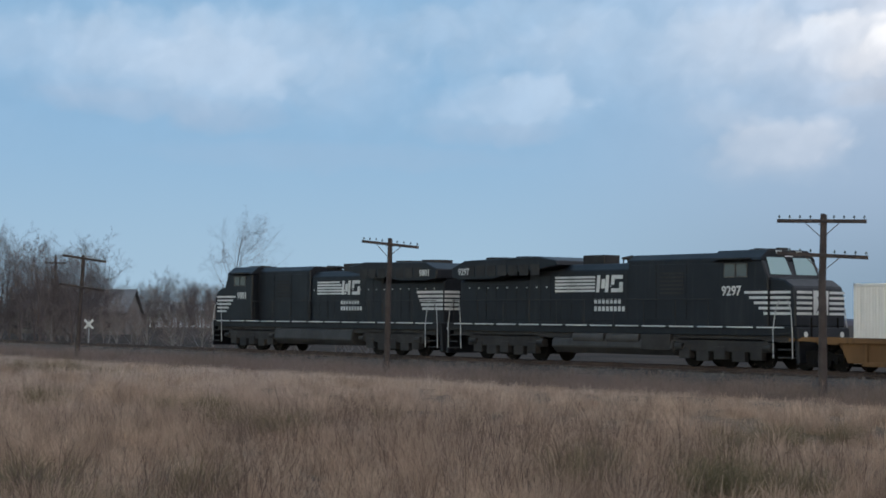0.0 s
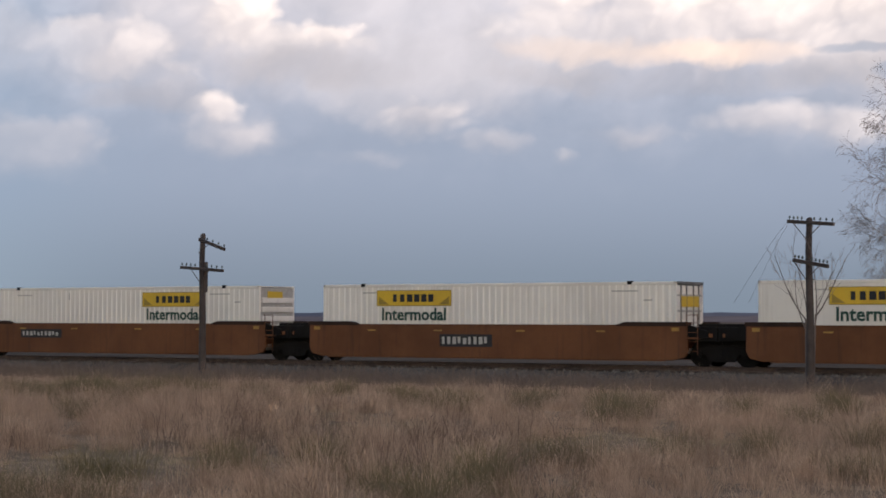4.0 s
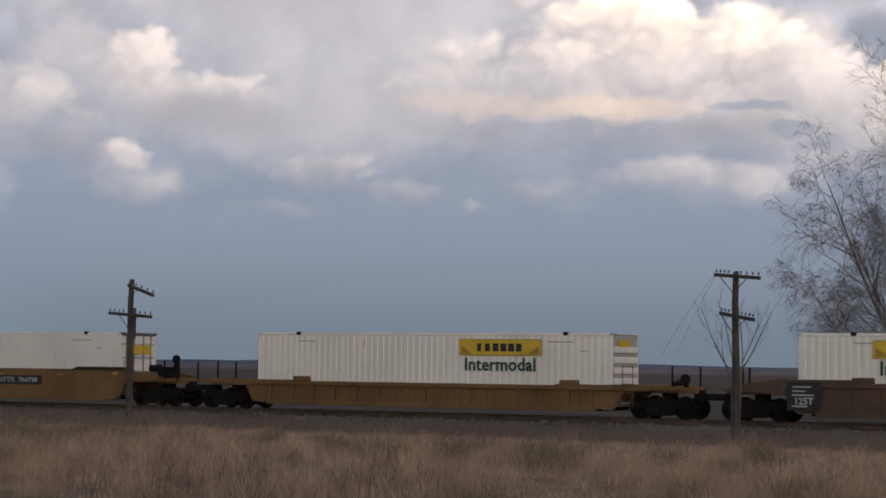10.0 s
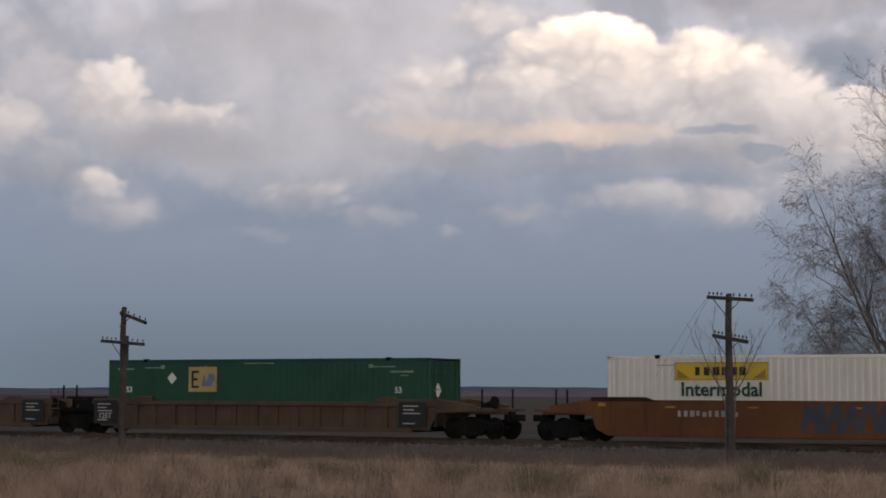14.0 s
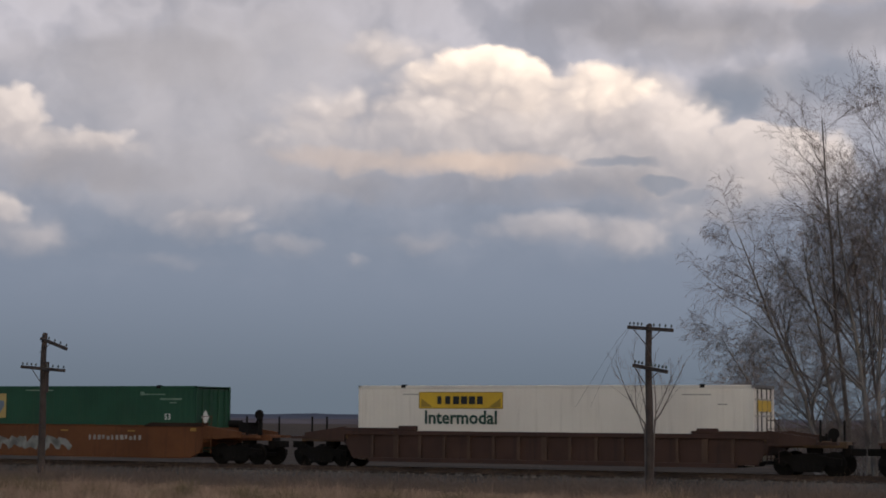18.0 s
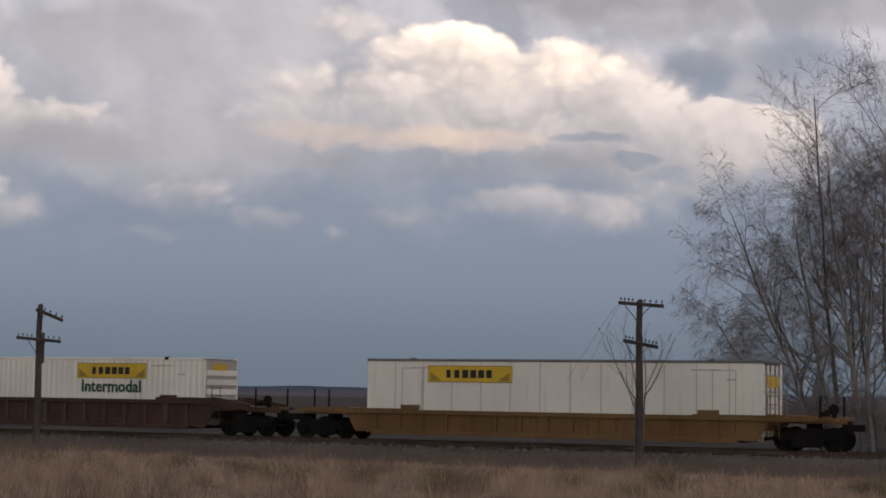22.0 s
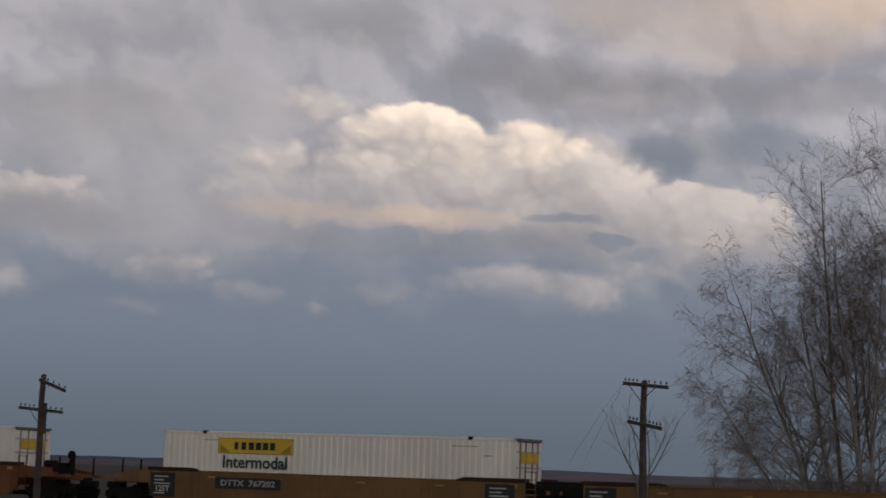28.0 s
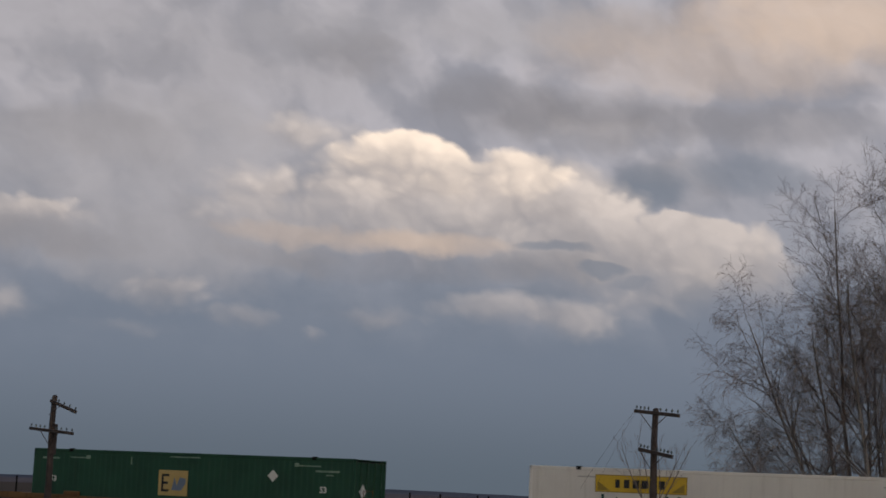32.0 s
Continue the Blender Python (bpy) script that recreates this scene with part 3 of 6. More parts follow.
barn("shed", "small white shed beyond the fields", away(58.3, 400, -.8, 50), 12, 8, 4.6, 6.8, SHED_WHITE, BARN_ROOF)


def crossing_sign(m):
    t = thing("crossing_sign", "white diagonal-cross railway crossing sign on a post", "sign", "crossing signs")
    t.matrix_basis = m
    part("post", tubes(((0, 0, -.5), (0, 0, 2.8), .045), n=8), GALV, t)
    for a in (45, -45):
        part("blade", boxes((-.47, -.02, -.085, .47, .0, .085)), PALE, t, "white sign blade", .005).matrix_basis = pose(0, -.06 - (.024 if a > 0 else 0), 2.45, 0, a, 0)
    return t


crossing_sign(away(64.8, 150, -1.0, 60))
crossing_sign(away(60.9, 142, -1.0, 58))
t = thing("utility_pole", "distant bare utility pole with one cross-arm", "pole")
t.matrix_basis = away(62.8, 185, -.8, 40)
part("pole_shaft", tubes(((0, 0, -.5), (0, 0, 9.0), .16, .11), n=8), POLE_WOOD, t)
part("cross_arm", boxes((-1.2, -.06, 8.1, 1.2, .06, 8.25)), POLE_WOOD, t)

# ---- dry grass ----
def grass_material(name, tones, red):
    m = bpy.data.materials.new(name)
    m.use_nodes = True
    k = Nodes(m.node_tree)
    b = m.node_tree.nodes["Principled BSDF"]
    g = k.add("ShaderNodeNewGeometry")
    p, r = g.outputs["Position"], g.outputs["Random Per Island"]
    c = k.mix(r, rgb(tones[0]), rgb(tones[1]))
    c = k.mix(k.math("MULTIPLY", k.ramp(k.noise(k.vmath("MULTIPLY", p, (1, 1, .15)), 1.5, 2.0), 0.44, 0.58), 0.85), c, rgb(tones[2]))
    c = k.mix(k.math("MULTIPLY", k.ramp(k.noise(p, 0.22, 3.0), 0.46, 0.60), 0.6), c, rgb(tones[4]))
    c = k.mix(k.math("MULTIPLY", k.ramp(k.noise(p, 0.9, 2.0), 0.58, 0.7), 0.55), c, rgb(tones[3]))
    sep = k.add("ShaderNodeSeparateXYZ", Vector=p)
    # Redder grass far left, its tone also lifted to stand in for brighter light.
    side = k.math("MULTIPLY", k.ramp(sep.outputs[0], -55.0, -95.0), k.ramp(k.noise(p, 0.3, 3.0), 0.36, 0.56))
    c = k.mix(k.math("MULTIPLY", side, 0.6), c, rgb(red))
    k.put(b.inputs["Base Color"], c)
    b.inputs["Roughness"].default_value = 0.85
    b.inputs["Specular IOR Level"].default_value = 0.12
    thin = k.add("ShaderNodeBsdfTranslucent", Color=c)
    both_ways = m.node_tree.nodes.new("ShaderNodeMixShader")
    both_ways.inputs[0].default_value = 0.42
    m.node_tree.links.new(b.outputs[0], both_ways.inputs[1])
    m.node_tree.links.new(thin.outputs[0], both_ways.inputs[2])
    m.node_tree.links.new(both_ways.outputs[0], m.node_tree.nodes["Material Output"].inputs["Surface"])
    return m


STRAW = grass_material("dry_straw", ((0.70, 0.50, 0.35), (0.47, 0.32, 0.22), (0.25, 0.165, 0.115), (0.17, 0.125, 0.08), (0.46, 0.315, 0.222)), (0.72, 0.57, 0.47))
WEED = grass_material("dry_weed", ((0.25, 0.185, 0.145), (0.145, 0.108, 0.088), (0.19, 0.14, 0.11), (0.13, 0.097, 0.077), (0.26, 0.185, 0.135)), (0.34, 0.25, 0.21))


def grass_mesh(name, mat, size, count, lo, hi, width, spread, tuft, seed):
    """Tufts of thin bent blades, three triangles each."""
    rng = np.random.default_rng(seed)
    centres = rng.uniform(-size / 2, size / 2, (count // tuft, 2))
    u, v = centres[:, 0] * 1.3 + seed, centres[:, 1] * 1.7 - seed
    vigour = .5 + .28 * np.sin(u) * np.cos(v * .8) + .22 * np.sin(u * 2.3 + 1) * np.sin(v * 1.9)
    centres, vigour = centres[vigour > .3], vigour[vigour > .3]
    tall = rng.choice([.35, .55, .8, 1.2], len(centres)) * rng.uniform(.8, 1.15, len(centres)) * (.45 + .75 * vigour)
    idx = np.repeat(np.arange(len(centres)), tuft)
    n = len(idx)
    root = centres[idx] + rng.normal(0, spread, (n, 2))
    h = rng.uniform(lo, hi, n) * tall[idx]
    off = root - centres[idx]
    a = np.arctan2(off[:, 1], off[:, 0]) + rng.normal(0, .6, n)
    bend = rng.uniform(.2, 1.45, n) * h
    dirs = np.stack([np.cos(a), np.sin(a)], 1)
    side = np.stack([-np.sin(a), np.cos(a)], 1) * (width * rng.uniform(.6, 1.4, (n, 1)))
    mid = root + dirs * bend[:, None] * .35
    tip = root + dirs * bend[:, None]
    z = np.zeros(n)
    v = np.stack([np.c_[root - side, z - .05], np.c_[root + side, z - .05], np.c_[mid + side * .8, h * .6], np.c_[mid - side * .8, h * .6], np.c_[tip, h]], 1).reshape(-1, 3)
    base = np.arange(n) * 5
    faces = [tuple(f) for q in base for f in ((q, q + 1, q + 2, q + 3), (q + 3, q + 2, q + 4))]
    me = bpy.data.meshes.new(name)
    me.from_pydata(v.tolist(), [], faces)
    me.materials.append(mat)
    return me


GREENISH = grass_material("greenish_grass", ((0.24, 0.19, 0.10), (0.125, 0.105, 0.058), (0.22, 0.17, 0.095), (0.10, 0.09, 0.05), (0.2, 0.155, 0.095)), (0.19, 0.15, 0.09))
MOWN = grass_material("low_grass", ((0.58, 0.46, 0.29), (0.36, 0.28, 0.18), (0.30, 0.22, 0.145), (0.20, 0.155, 0.105), (0.42, 0.315, 0.205)), (0.52, 0.43, 0.29))
STEM = grass_material("brown_stem", ((0.135, 0.09, 0.072), (0.085, 0.058, 0.048), (0.16, 0.105, 0.08), (0.10, 0.07, 0.055), (0.14, 0.092, 0.075)), (0.15, 0.09, 0.078))

near_straw = [grass_mesh("dry_grass", STRAW, 2.8, 3000, .08, .56, .0030, .13, 85, s) for s in (1, 2, 3, 8, 9)]
far_straw = [grass_mesh("dry_grass", STRAW, 5.5, 6400, .09, .48, .0046, .16, 75, s) for s in (4, 5, 6)]
low_grass = [grass_mesh("low_grass", MOWN, 2.9, 3000, .04, .2, .0032, .16, 30, s) for s in (21, 22)]
far_low = [grass_mesh("low_grass", STRAW, 5.6, 5200, .05, .26, .0045, .16, 26, s) for s in (23, 24)]
plume = [grass_mesh("tall_grass", STRAW, 2.7, 500, .4, .78, .003, .08, 42, s) for s in (14, 15)]
green_tuft = [grass_mesh("grass_tussock", GREENISH, .7, 640, .22, .6, .0032, .15, 160, s) for s in (11, 12, 13)]
stems = [grass_mesh("brown_stems", STEM, 2.4, 260, .5, 1.05, .003, .2, 6, s) for s in (31, 32)]
weeds = [grass_mesh("dry_weeds", WEED, 5.5, 4200, .2, .85, .005, .14, 12, s) for s in (16, 17)]

# clearings of low grass and bare earth: centre, half sizes
CLEARINGS = ((-13.2, 27.6, 3.2, 1.5), (-18.5, 19.5, 3.4, 1.8), (-22, 32.5, 2.0, 1.2), (-60, 19.5, 6.0, 2.2), (-64, 25, 2.5, 1.2), (-47, 18, 3.0, 1.5), (-68, 17.5, 5.0, 2.2))


def sown(x, y):
    """Whether a spot of the field ever comes near the view."""
    a = math.degrees(math.atan2(-x, y))
    b = math.degrees(math.atan2(-38 - x, y - 2))
    c = math.degrees(math.atan2(-43 - x, y - 12))
    d = math.degrees(math.atan2(-24 - x, y - 9))
    return (9 < a < 50 and y > 10) or (28 < b < 84 and y > 6) or (22 < c < 84 and y > 16) or (8 < d < 75 and y > 13)


def spread(name, ob_mesh, x, y, z, label, category):
    ob = new(name, ob_mesh)
    ob.matrix_basis = pose(x, y, z, 0, 0, rng.choice((0, 90, 180, 270)))
    tagged(ob, label, category, kind="stuff")


def clear(x, y):
    return min(((x - a) / c) ** 2 + ((y - b) / d) ** 2 for a, b, c, d in CLEARINGS)


rng = random.Random(21)
for j in range(3, 15):
    for i in range(-80, 5):
        x, y = (i + .5) * 2.5, (j - .5) * 2.5
        if not sown(x, y):
            continue
        z = ground_height(x, y) - .02
        c = clear(x, y) + .6 * noise.noise(Vector((x * .3, y * .3, 5.1)))
        if c < .22:
            if rng.random() < .9:
                spread("low_grass", rng.choice(low_grass), x, y, z - .03, "thin short grass over dark bare earth", "grass")
        elif c < 1.2 or noise.noise(Vector((x * .12, y * .16, 2.2))) > .4:
            spread("low_grass", rng.choice(low_grass), x, y, z, "short yellowish grass of the winter field", "grass")
        else:
            spread("dry_grass", rng.choice(near_straw), x, y, z, "dry tan grass of the winter field", "grass")
            if rng.random() < (.7 if x < -50 else .22):
                spread("tall_grass", rng.choice(plume), x, y, z, "tall pale clumps of dry grass", "grass")
            if noise.noise(Vector((x * .09, y * .12, 8.8))) > (-.05 if x < -50 else .36):
                spread("brown_stems", rng.choice(stems), x, y, z, "reddish-brown upright weed stems in the grass", "weeds")
for j in range(8, 14):
    for i in range(-40, 4):
        x, y = (i + .5) * 5, min((j - .5) * 5, 60.0)
        if not sown(x, y):
            continue
        z = ground_height(x, y) - .02
        if y > 51:
            spread("dry_weeds", rng.choice(weeds), x, y, z, "grey-brown dead weeds along the foot of the bank", "weeds")
            if noise.noise(Vector((x * .07, y * .2, 4.4))) > .12:
                spread("dry_grass", rng.choice(far_low), x, y, z, "pale dry grass among the weeds", "grass")
        elif y > 46:
            spread("dry_grass", rng.choice(far_low), x, y, z, "short dry tan grass of the winter field", "grass")
        else:
            spread("dry_grass", rng.choice(far_straw), x, y, z, "dry tan grass of the winter field", "grass")
            if noise.noise(Vector((x * .09, y * .12, 8.8))) > (.0 if x < -50 else .25):
                spread("brown_stems", rng.choice(stems), x, y, z, "reddish-brown upright weed stems in the grass", "weeds")

for i in range(430):
    x, y = rng.uniform(-110, -4), rng.uniform(14, 42)
    if sown(x, y) and noise.noise(Vector((x * .1, y * .14, 6.6))) > (-.05 if x > -50 else .15):
        spread("grass_tussock", rng.choice(green_tuft), x, y, ground_height(x, y) - .02, "grey-green grass tussock in the dry field", "grass")
# ---- train: containers ----
def corrugated(bm, x0, x1, y, z0, z1, pitch, depth, sign):
    n = max(1, round((x1 - x0) / pitch))
    w = (x1 - x0) / n
    xs = []
    for i in range(n):
        a = x0 + i * w
        xs += [(a, 0), (a + w * .38, 0), (a + w * .5, depth), (a + w * .88, depth)]
    xs.append((x1, 0))
    lo = [bm.verts.new((x, y + sign * d, z0)) for x, d in xs]
    hi = [bm.verts.new((x, y + sign * d, z1)) for x, d in xs]
    for i in range(len(xs) - 1):
        bm.faces.new((lo[i], lo[i + 1], hi[i + 1], hi[i]))


def facing(x, z, y=-1.297):
    return pose(x, y, z, 90, 0, 0)


# Grey of worn markings; also paints the shade between white end ribs.
FADED_AND_SHADE = material("faded_marking", (0.33, 0.31, 0.285), (0.42, 0.40, 0.37), 0.6, scale=6.0, bump=0)
RUST_DARK = material("rusty_dark_plate", (0.040, 0.024, 0.018), (0.026, 0.016, 0.013), 0.8, gloss=0.1)
DULL_YELLOW = material("dull_yellow", (0.34, 0.20, 0.045), (0.22, 0.125, 0.035), 0.7, bump=0)
GREEN_MARK = material("pale_green_marking", (0.20, 0.27, 0.21), (0.12, 0.19, 0.14), 0.6, scale=5.0, bump=0)
LOCK_GREY = material("lock_bar_grey", (0.17, 0.16, 0.15), (0.11, 0.10, 0.095), 0.6, bump=0)
ROOF_GREY = material("roof_edge_grey", (0.16, 0.15, 0.145), (0.11, 0.105, 0.10), 0.6, bump=0)
DOOR_GAP = material("door_seal", (0.05, 0.048, 0.045), (0.03, 0.03, 0.03), 0.7, bump=0)
PLATE_SHADE = material("plate_shade", (0.30, 0.2, 0.03), (0.25, 0.17, 0.03), 0.5, bump=0)


def container(name, label, mat, length, logo, doors_right, ribbed, group):
    """x from 0 to length, y across, z up from the container's own floor, 2.9 m high, 2.6 m wide."""
    t = thing(name, label, "container", group)
    h, w = 2.9, 1.295
    for side, nm in ((-1, "side_panel"), (1, "side_panel")):
        bm = bmesh.new()
        corrugated(bm, .12, length - .12, side * (w - .012), .16, h - .1, .28 if ribbed else .61, (.026 if mat is WHITE else .007) if ribbed else .006, -side)
        part(nm, bm, mat, t)
        part("top_rail", boxes((0, side * w - .05 * (side > 0), h - .12, length, side * w + .05 * (side < 0), h)), mat, t, bevel=.012)
        part("bottom_rail", boxes((0, side * w - .06 * (side > 0), 0, length, side * w + .06 * (side < 0), .17)), mat, t, bevel=.012)
        for x in (0, length - .12):
            part("corner_post", boxes((x, side * w - .12 * (side > 0), .0, x + .12, side * w + .12 * (side < 0), h)), mat, t, bevel=.015)
        for x in (1.9, length - 2.05):
            part("lift_fitting", boxes((x, side * 1.296 - .16 * (side > 0), h - .11, x + .22, side * 1.296 + .16 * (side < 0), h + .035)), STEEL_DARK, t, "dark steel lifting fitting", .01)
    part("roof", boxes((.02, -w + .02, h - .05, length - .02, w - .02, h - .012)), mat, t)
    part("floor", boxes((.02, -w + .07, .03, length - .02, w - .07, .15)), STEEL_DARK, t)
    dx, fx = (length, 0) if doors_right else (0, length)
    s = 1 if doors_right else -1
    # doors with locking bars
    for a, b in ((-w + .12, -.01), (.01, w - .12)):
        x0, x1 = sorted((dx - s * .075, dx - s * .035))
        door = part("door", boxes((x0, a, .16, x1, b, h - .14)), mat, t, bevel=.01)
        for q in (.3, .75):
            y = a + (b - a) * q
            part("locking_bar", tubes(((dx - s * .01, y, .12), (dx - s * .01, y, h - .1), .03), n=8), LOCK_GREY if mat is WHITE else mat, door)
        for z in (.55, 1.15, 1.75, 2.35):
            part("hinge", boxes((min(dx, dx - s * .05), a + .02, z, max(dx, dx - s * .05), b - .05, z + .07)), FADED_AND_SHADE if mat is WHITE else mat, door)
    part("door_seal", boxes((min(dx - s * .10, dx - s * .06), -w + .1, .14, max(dx - s * .10, dx - s * .06), w - .1, h - .1)), DOOR_GAP, t)
    if mat is WHITE:
        part("door_header", boxes((min(dx - s * .1, dx + s * .012), -w + .02, h - .1, max(dx - s * .1, dx + s * .012), w - .02, h + .006)), ROOF_GREY, t, "dark header bar over the doors")
        part("end_plate", boxes((min(dx, dx + s * .012), -.85, 1.95, max(dx, dx + s * .012), .85, 2.35)), YELLOW, t, "yellow sign plate on the doors")
    x0, x1 = sorted((fx, fx + s * .05))
    if mat is WHITE:
        part("end_plate", boxes((min(fx - s * .032, fx - s * .042), -.75, 2.36, max(fx - s * .032, fx - s * .042), .35, 2.66)), YELLOW, t, "small yellow sign plate on the end wall")
    # White containers: wall greyed so the shade between ribs is in its colour.
    front = part("front_wall", boxes((x0, -w + .12, .1, x1, w - .12, h - .08)), FADED_AND_SHADE if mat is WHITE else mat, t)
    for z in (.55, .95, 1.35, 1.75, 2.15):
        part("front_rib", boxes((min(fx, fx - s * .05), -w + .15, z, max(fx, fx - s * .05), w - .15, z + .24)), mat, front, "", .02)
    if logo == "plate":
        # smooth sheets with narrow riveted joints and a grey roof edge
        for i in range(1, 13):
            part("sheet_joint", boxes((i * 1.24, -1.2985, .2, i * 1.24 + .035, -1.2945, h - .14)), FADED_AND_SHADE, t)
        part("roof_edge", boxes((-.005, -1.303, h - .1, length + .005, -1.294, h + .004)), ROOF_GREY, t, "dull grey roof edge strip")
        for x in (1.55, length - 1.9):
            part("door_outline", boxes((x, -1.3, .25, x + .03, -1.295, 2.55), (x, -1.3, 2.52, x + .9, -1.295, 2.55), (x + .87, -1.3, .25, x + .9, -1.295, 2.52)), FADED_AND_SHADE, t)
    if logo:
        cx = 4.5 if doors_right else length - 4.75
        plate = part("name_plate", boxes((cx - 1.78, -1.303, 2.02, cx + 1.78, -1.296, 2.63)), YELLOW, t, "yellow rectangular sign plate")
        part("plate_border", boxes((cx - 1.8, -1.3055, 2.0, cx + 1.8, -1.297, 2.03), (cx - 1.8, -1.3055, 2.62, cx + 1.8, -1.297, 2.65), (cx - 1.8, -1.3055, 2.03, cx - 1.77, -1.297, 2.62), (cx + 1.77, -1.3055, 2.03, cx + 1.8, -1.297, 2.62)), PLATE_SHADE, plate)
        # the firm's name as plain dark bars
        for i, bw in enumerate((.16, .2, .24, .24, .24, .22)):
            part("name_bar", boxes((cx - 1.0 + i * .34, -1.308, 2.17, cx - 1.0 + i * .34 + bw * 1.1, -1.303, 2.48)), BLACK, plate)
        for sgn in (-1, 1):
            bm = bmesh.new()
            prism(bm, [(cx + sgn * 1.7, 2.06), (cx + sgn * 1.7, 2.4), (cx + sgn * 1.2, 2.06)], "y", -1.306, -1.303)
            part("plate_corner", bm, PLATE_SHADE, plate)
        if logo == "words":
            words("lettering", "Intermodal", .71, LETTER, t, facing(cx, 1.64, -1.303), "dark green lettering reading Intermodal")
    for x, z, bw in ((5.2, 2.35, .05), (2.0, 2.55, .9), (length - 2.7, 2.55, 1.1), (length - 1.35, 2.2, .35)):
        part("small_marking", boxes((x, -1.299, z - .025, x + bw, -1.2965, z + (.3 if bw < .1 else .025))), FADED_AND_SHADE if mat is WHITE else GREEN_MARK, t)
    return t


def green_container(name, label, style, group):
    t = container(name, label, GREEN, 16.15, "", True, True, group)
    y0, y1 = -1.302, -1.296
    for x, z, bw, bh in ((.5, 2.50, .9, .08), (2.85, 2.58, .2, .15), (7.2, 2.72, 1.5, .05), (13.3, 2.58, .2, .15), (14.3, 2.35, 1.1, .08)):
        part("marking_bar", boxes((x, y0, z - bh / 2, x + bw, y1, z + bh / 2)), GREEN_MARK, t, "small pale painted marking")
    if style == "arch":
        bm = bmesh.new()
        prism(bm, [(5.7, 1.45), (6.7, 1.45), (6.7, 2.25), (6.45, 2.5), (6.2, 2.6), (5.95, 2.5), (5.7, 2.25)], "y", y0, y1)
        arch = part("emblem", bm, PALE, t, "white arched emblem with a red mark")
        part("emblem_mark", boxes((5.9, -1.306, 1.6, 6.0, y0, 2.15), (6.4, -1.306, 1.6, 6.5, y0, 2.15), (5.9, -1.306, 1.85, 6.5, y0, 1.95)), material("emblem_red", (0.32, 0.04, 0.04), (0.25, 0.03, 0.03), 0.5, bump=0), arch)
        for i in range(3):
            part("name_bar", boxes((7.0 + .0 * i, y0, 1.5 + i * .27, 7.9 + .2 * i, y1, 1.66 + i * .27)), PALE, t)
        return t
    words("size_mark", "53", .34, PALE, t, facing(1.15, 1.6, -1.3), "white number 53")
    words("size_mark", "53", .34, PALE, t, facing(14.7, 1.6, -1.3), "white number 53")
    xs = {"emblem_left": (4.35, 3.45), "emblem_mid": (4.7, 3.2), "emblem_right": (11.0, 12.7), "plain": (0, 11.0), "emblem_centre": (6.7, 12.3), "emblem_far": (7.2, 13.6)}[style]
    if style != "plain":
        x = xs[0]
        dz = -.42 if style in ("emblem_centre", "emblem_far") else 0
        sq = part("emblem", boxes((x - .02, y0, 1.52 + dz, x + 1.45, y1, 2.58 + dz)), material("emblem_gold", (0.47, 0.34, 0.13), (0.38, 0.27, 0.1), 0.5, bump=0), t, "square gold emblem with dark shapes")
        part("emblem_bar", boxes(*[(x + .14, -1.307, a + dz, x + q, y0, b + dz) for a, b, q in ((1.68, 2.42, .24), (2.32, 2.42, .52), (2.0, 2.1, .46), (1.68, 1.78, .52))]), BLACK, sq)
        bm = bmesh.new()
        prism(bm, [(x + q, z + dz) for q, z in ((.66, 1.75), (.78, 2.3), (.92, 1.95), (1.05, 2.3), (1.34, 2.25), (1.36, 2.05), (1.14, 1.75))], "y", -1.307, y0)
        part("emblem_wave", bm, material("emblem_blue", (0.16, 0.2, 0.27), (0.12, 0.16, 0.22), 0.5, bump=0), sq)
    bm = bmesh.new()
    x = xs[1]
    prism(bm, [(x - .25, 2.1), (x, 1.85), (x + .25, 2.1), (x, 2.35)], "y", y0, y1)
    part("diamond_placard", bm, PALE, t, "white diamond placard")
    bm = bmesh.new()
    prism(bm, [(-.95, 1.6), (-.65, 1.3), (-.35, 1.6), (-.65, 1.9)], "x", 16.152, 16.158)
    part("diamond_placard", bm, PALE, t, "white diamond placard")
    return t


# ---- train: running gear ----
SPIN = {}


def wheelset_mesh(r):
    bm = bmesh.new()
    tube(bm, (0, -.9, 0), (0, .9, 0), .08, n=10)
    for s in (-1, 1):
        tube(bm, (0, s * .70, 0), (0, s * .72, 0), r + .03, n=24)
        tube(bm, (0, s * .72, 0), (0, s * .83, 0), r, n=24)
        tube(bm, (0, s * .72, 0), (0, s * .86, 0), .15, n=12)
        for k in range(4):
            a = k * math.pi / 2
            box(bm, .2 * math.cos(a) - .03, s * .845 - .01, .2 * math.sin(a) - .03, .2 * math.cos(a) + .03, s * .845 + .01, .2 * math.sin(a) + .03)
    return mesh_of(bm, "wheelset", STEEL_DARK)


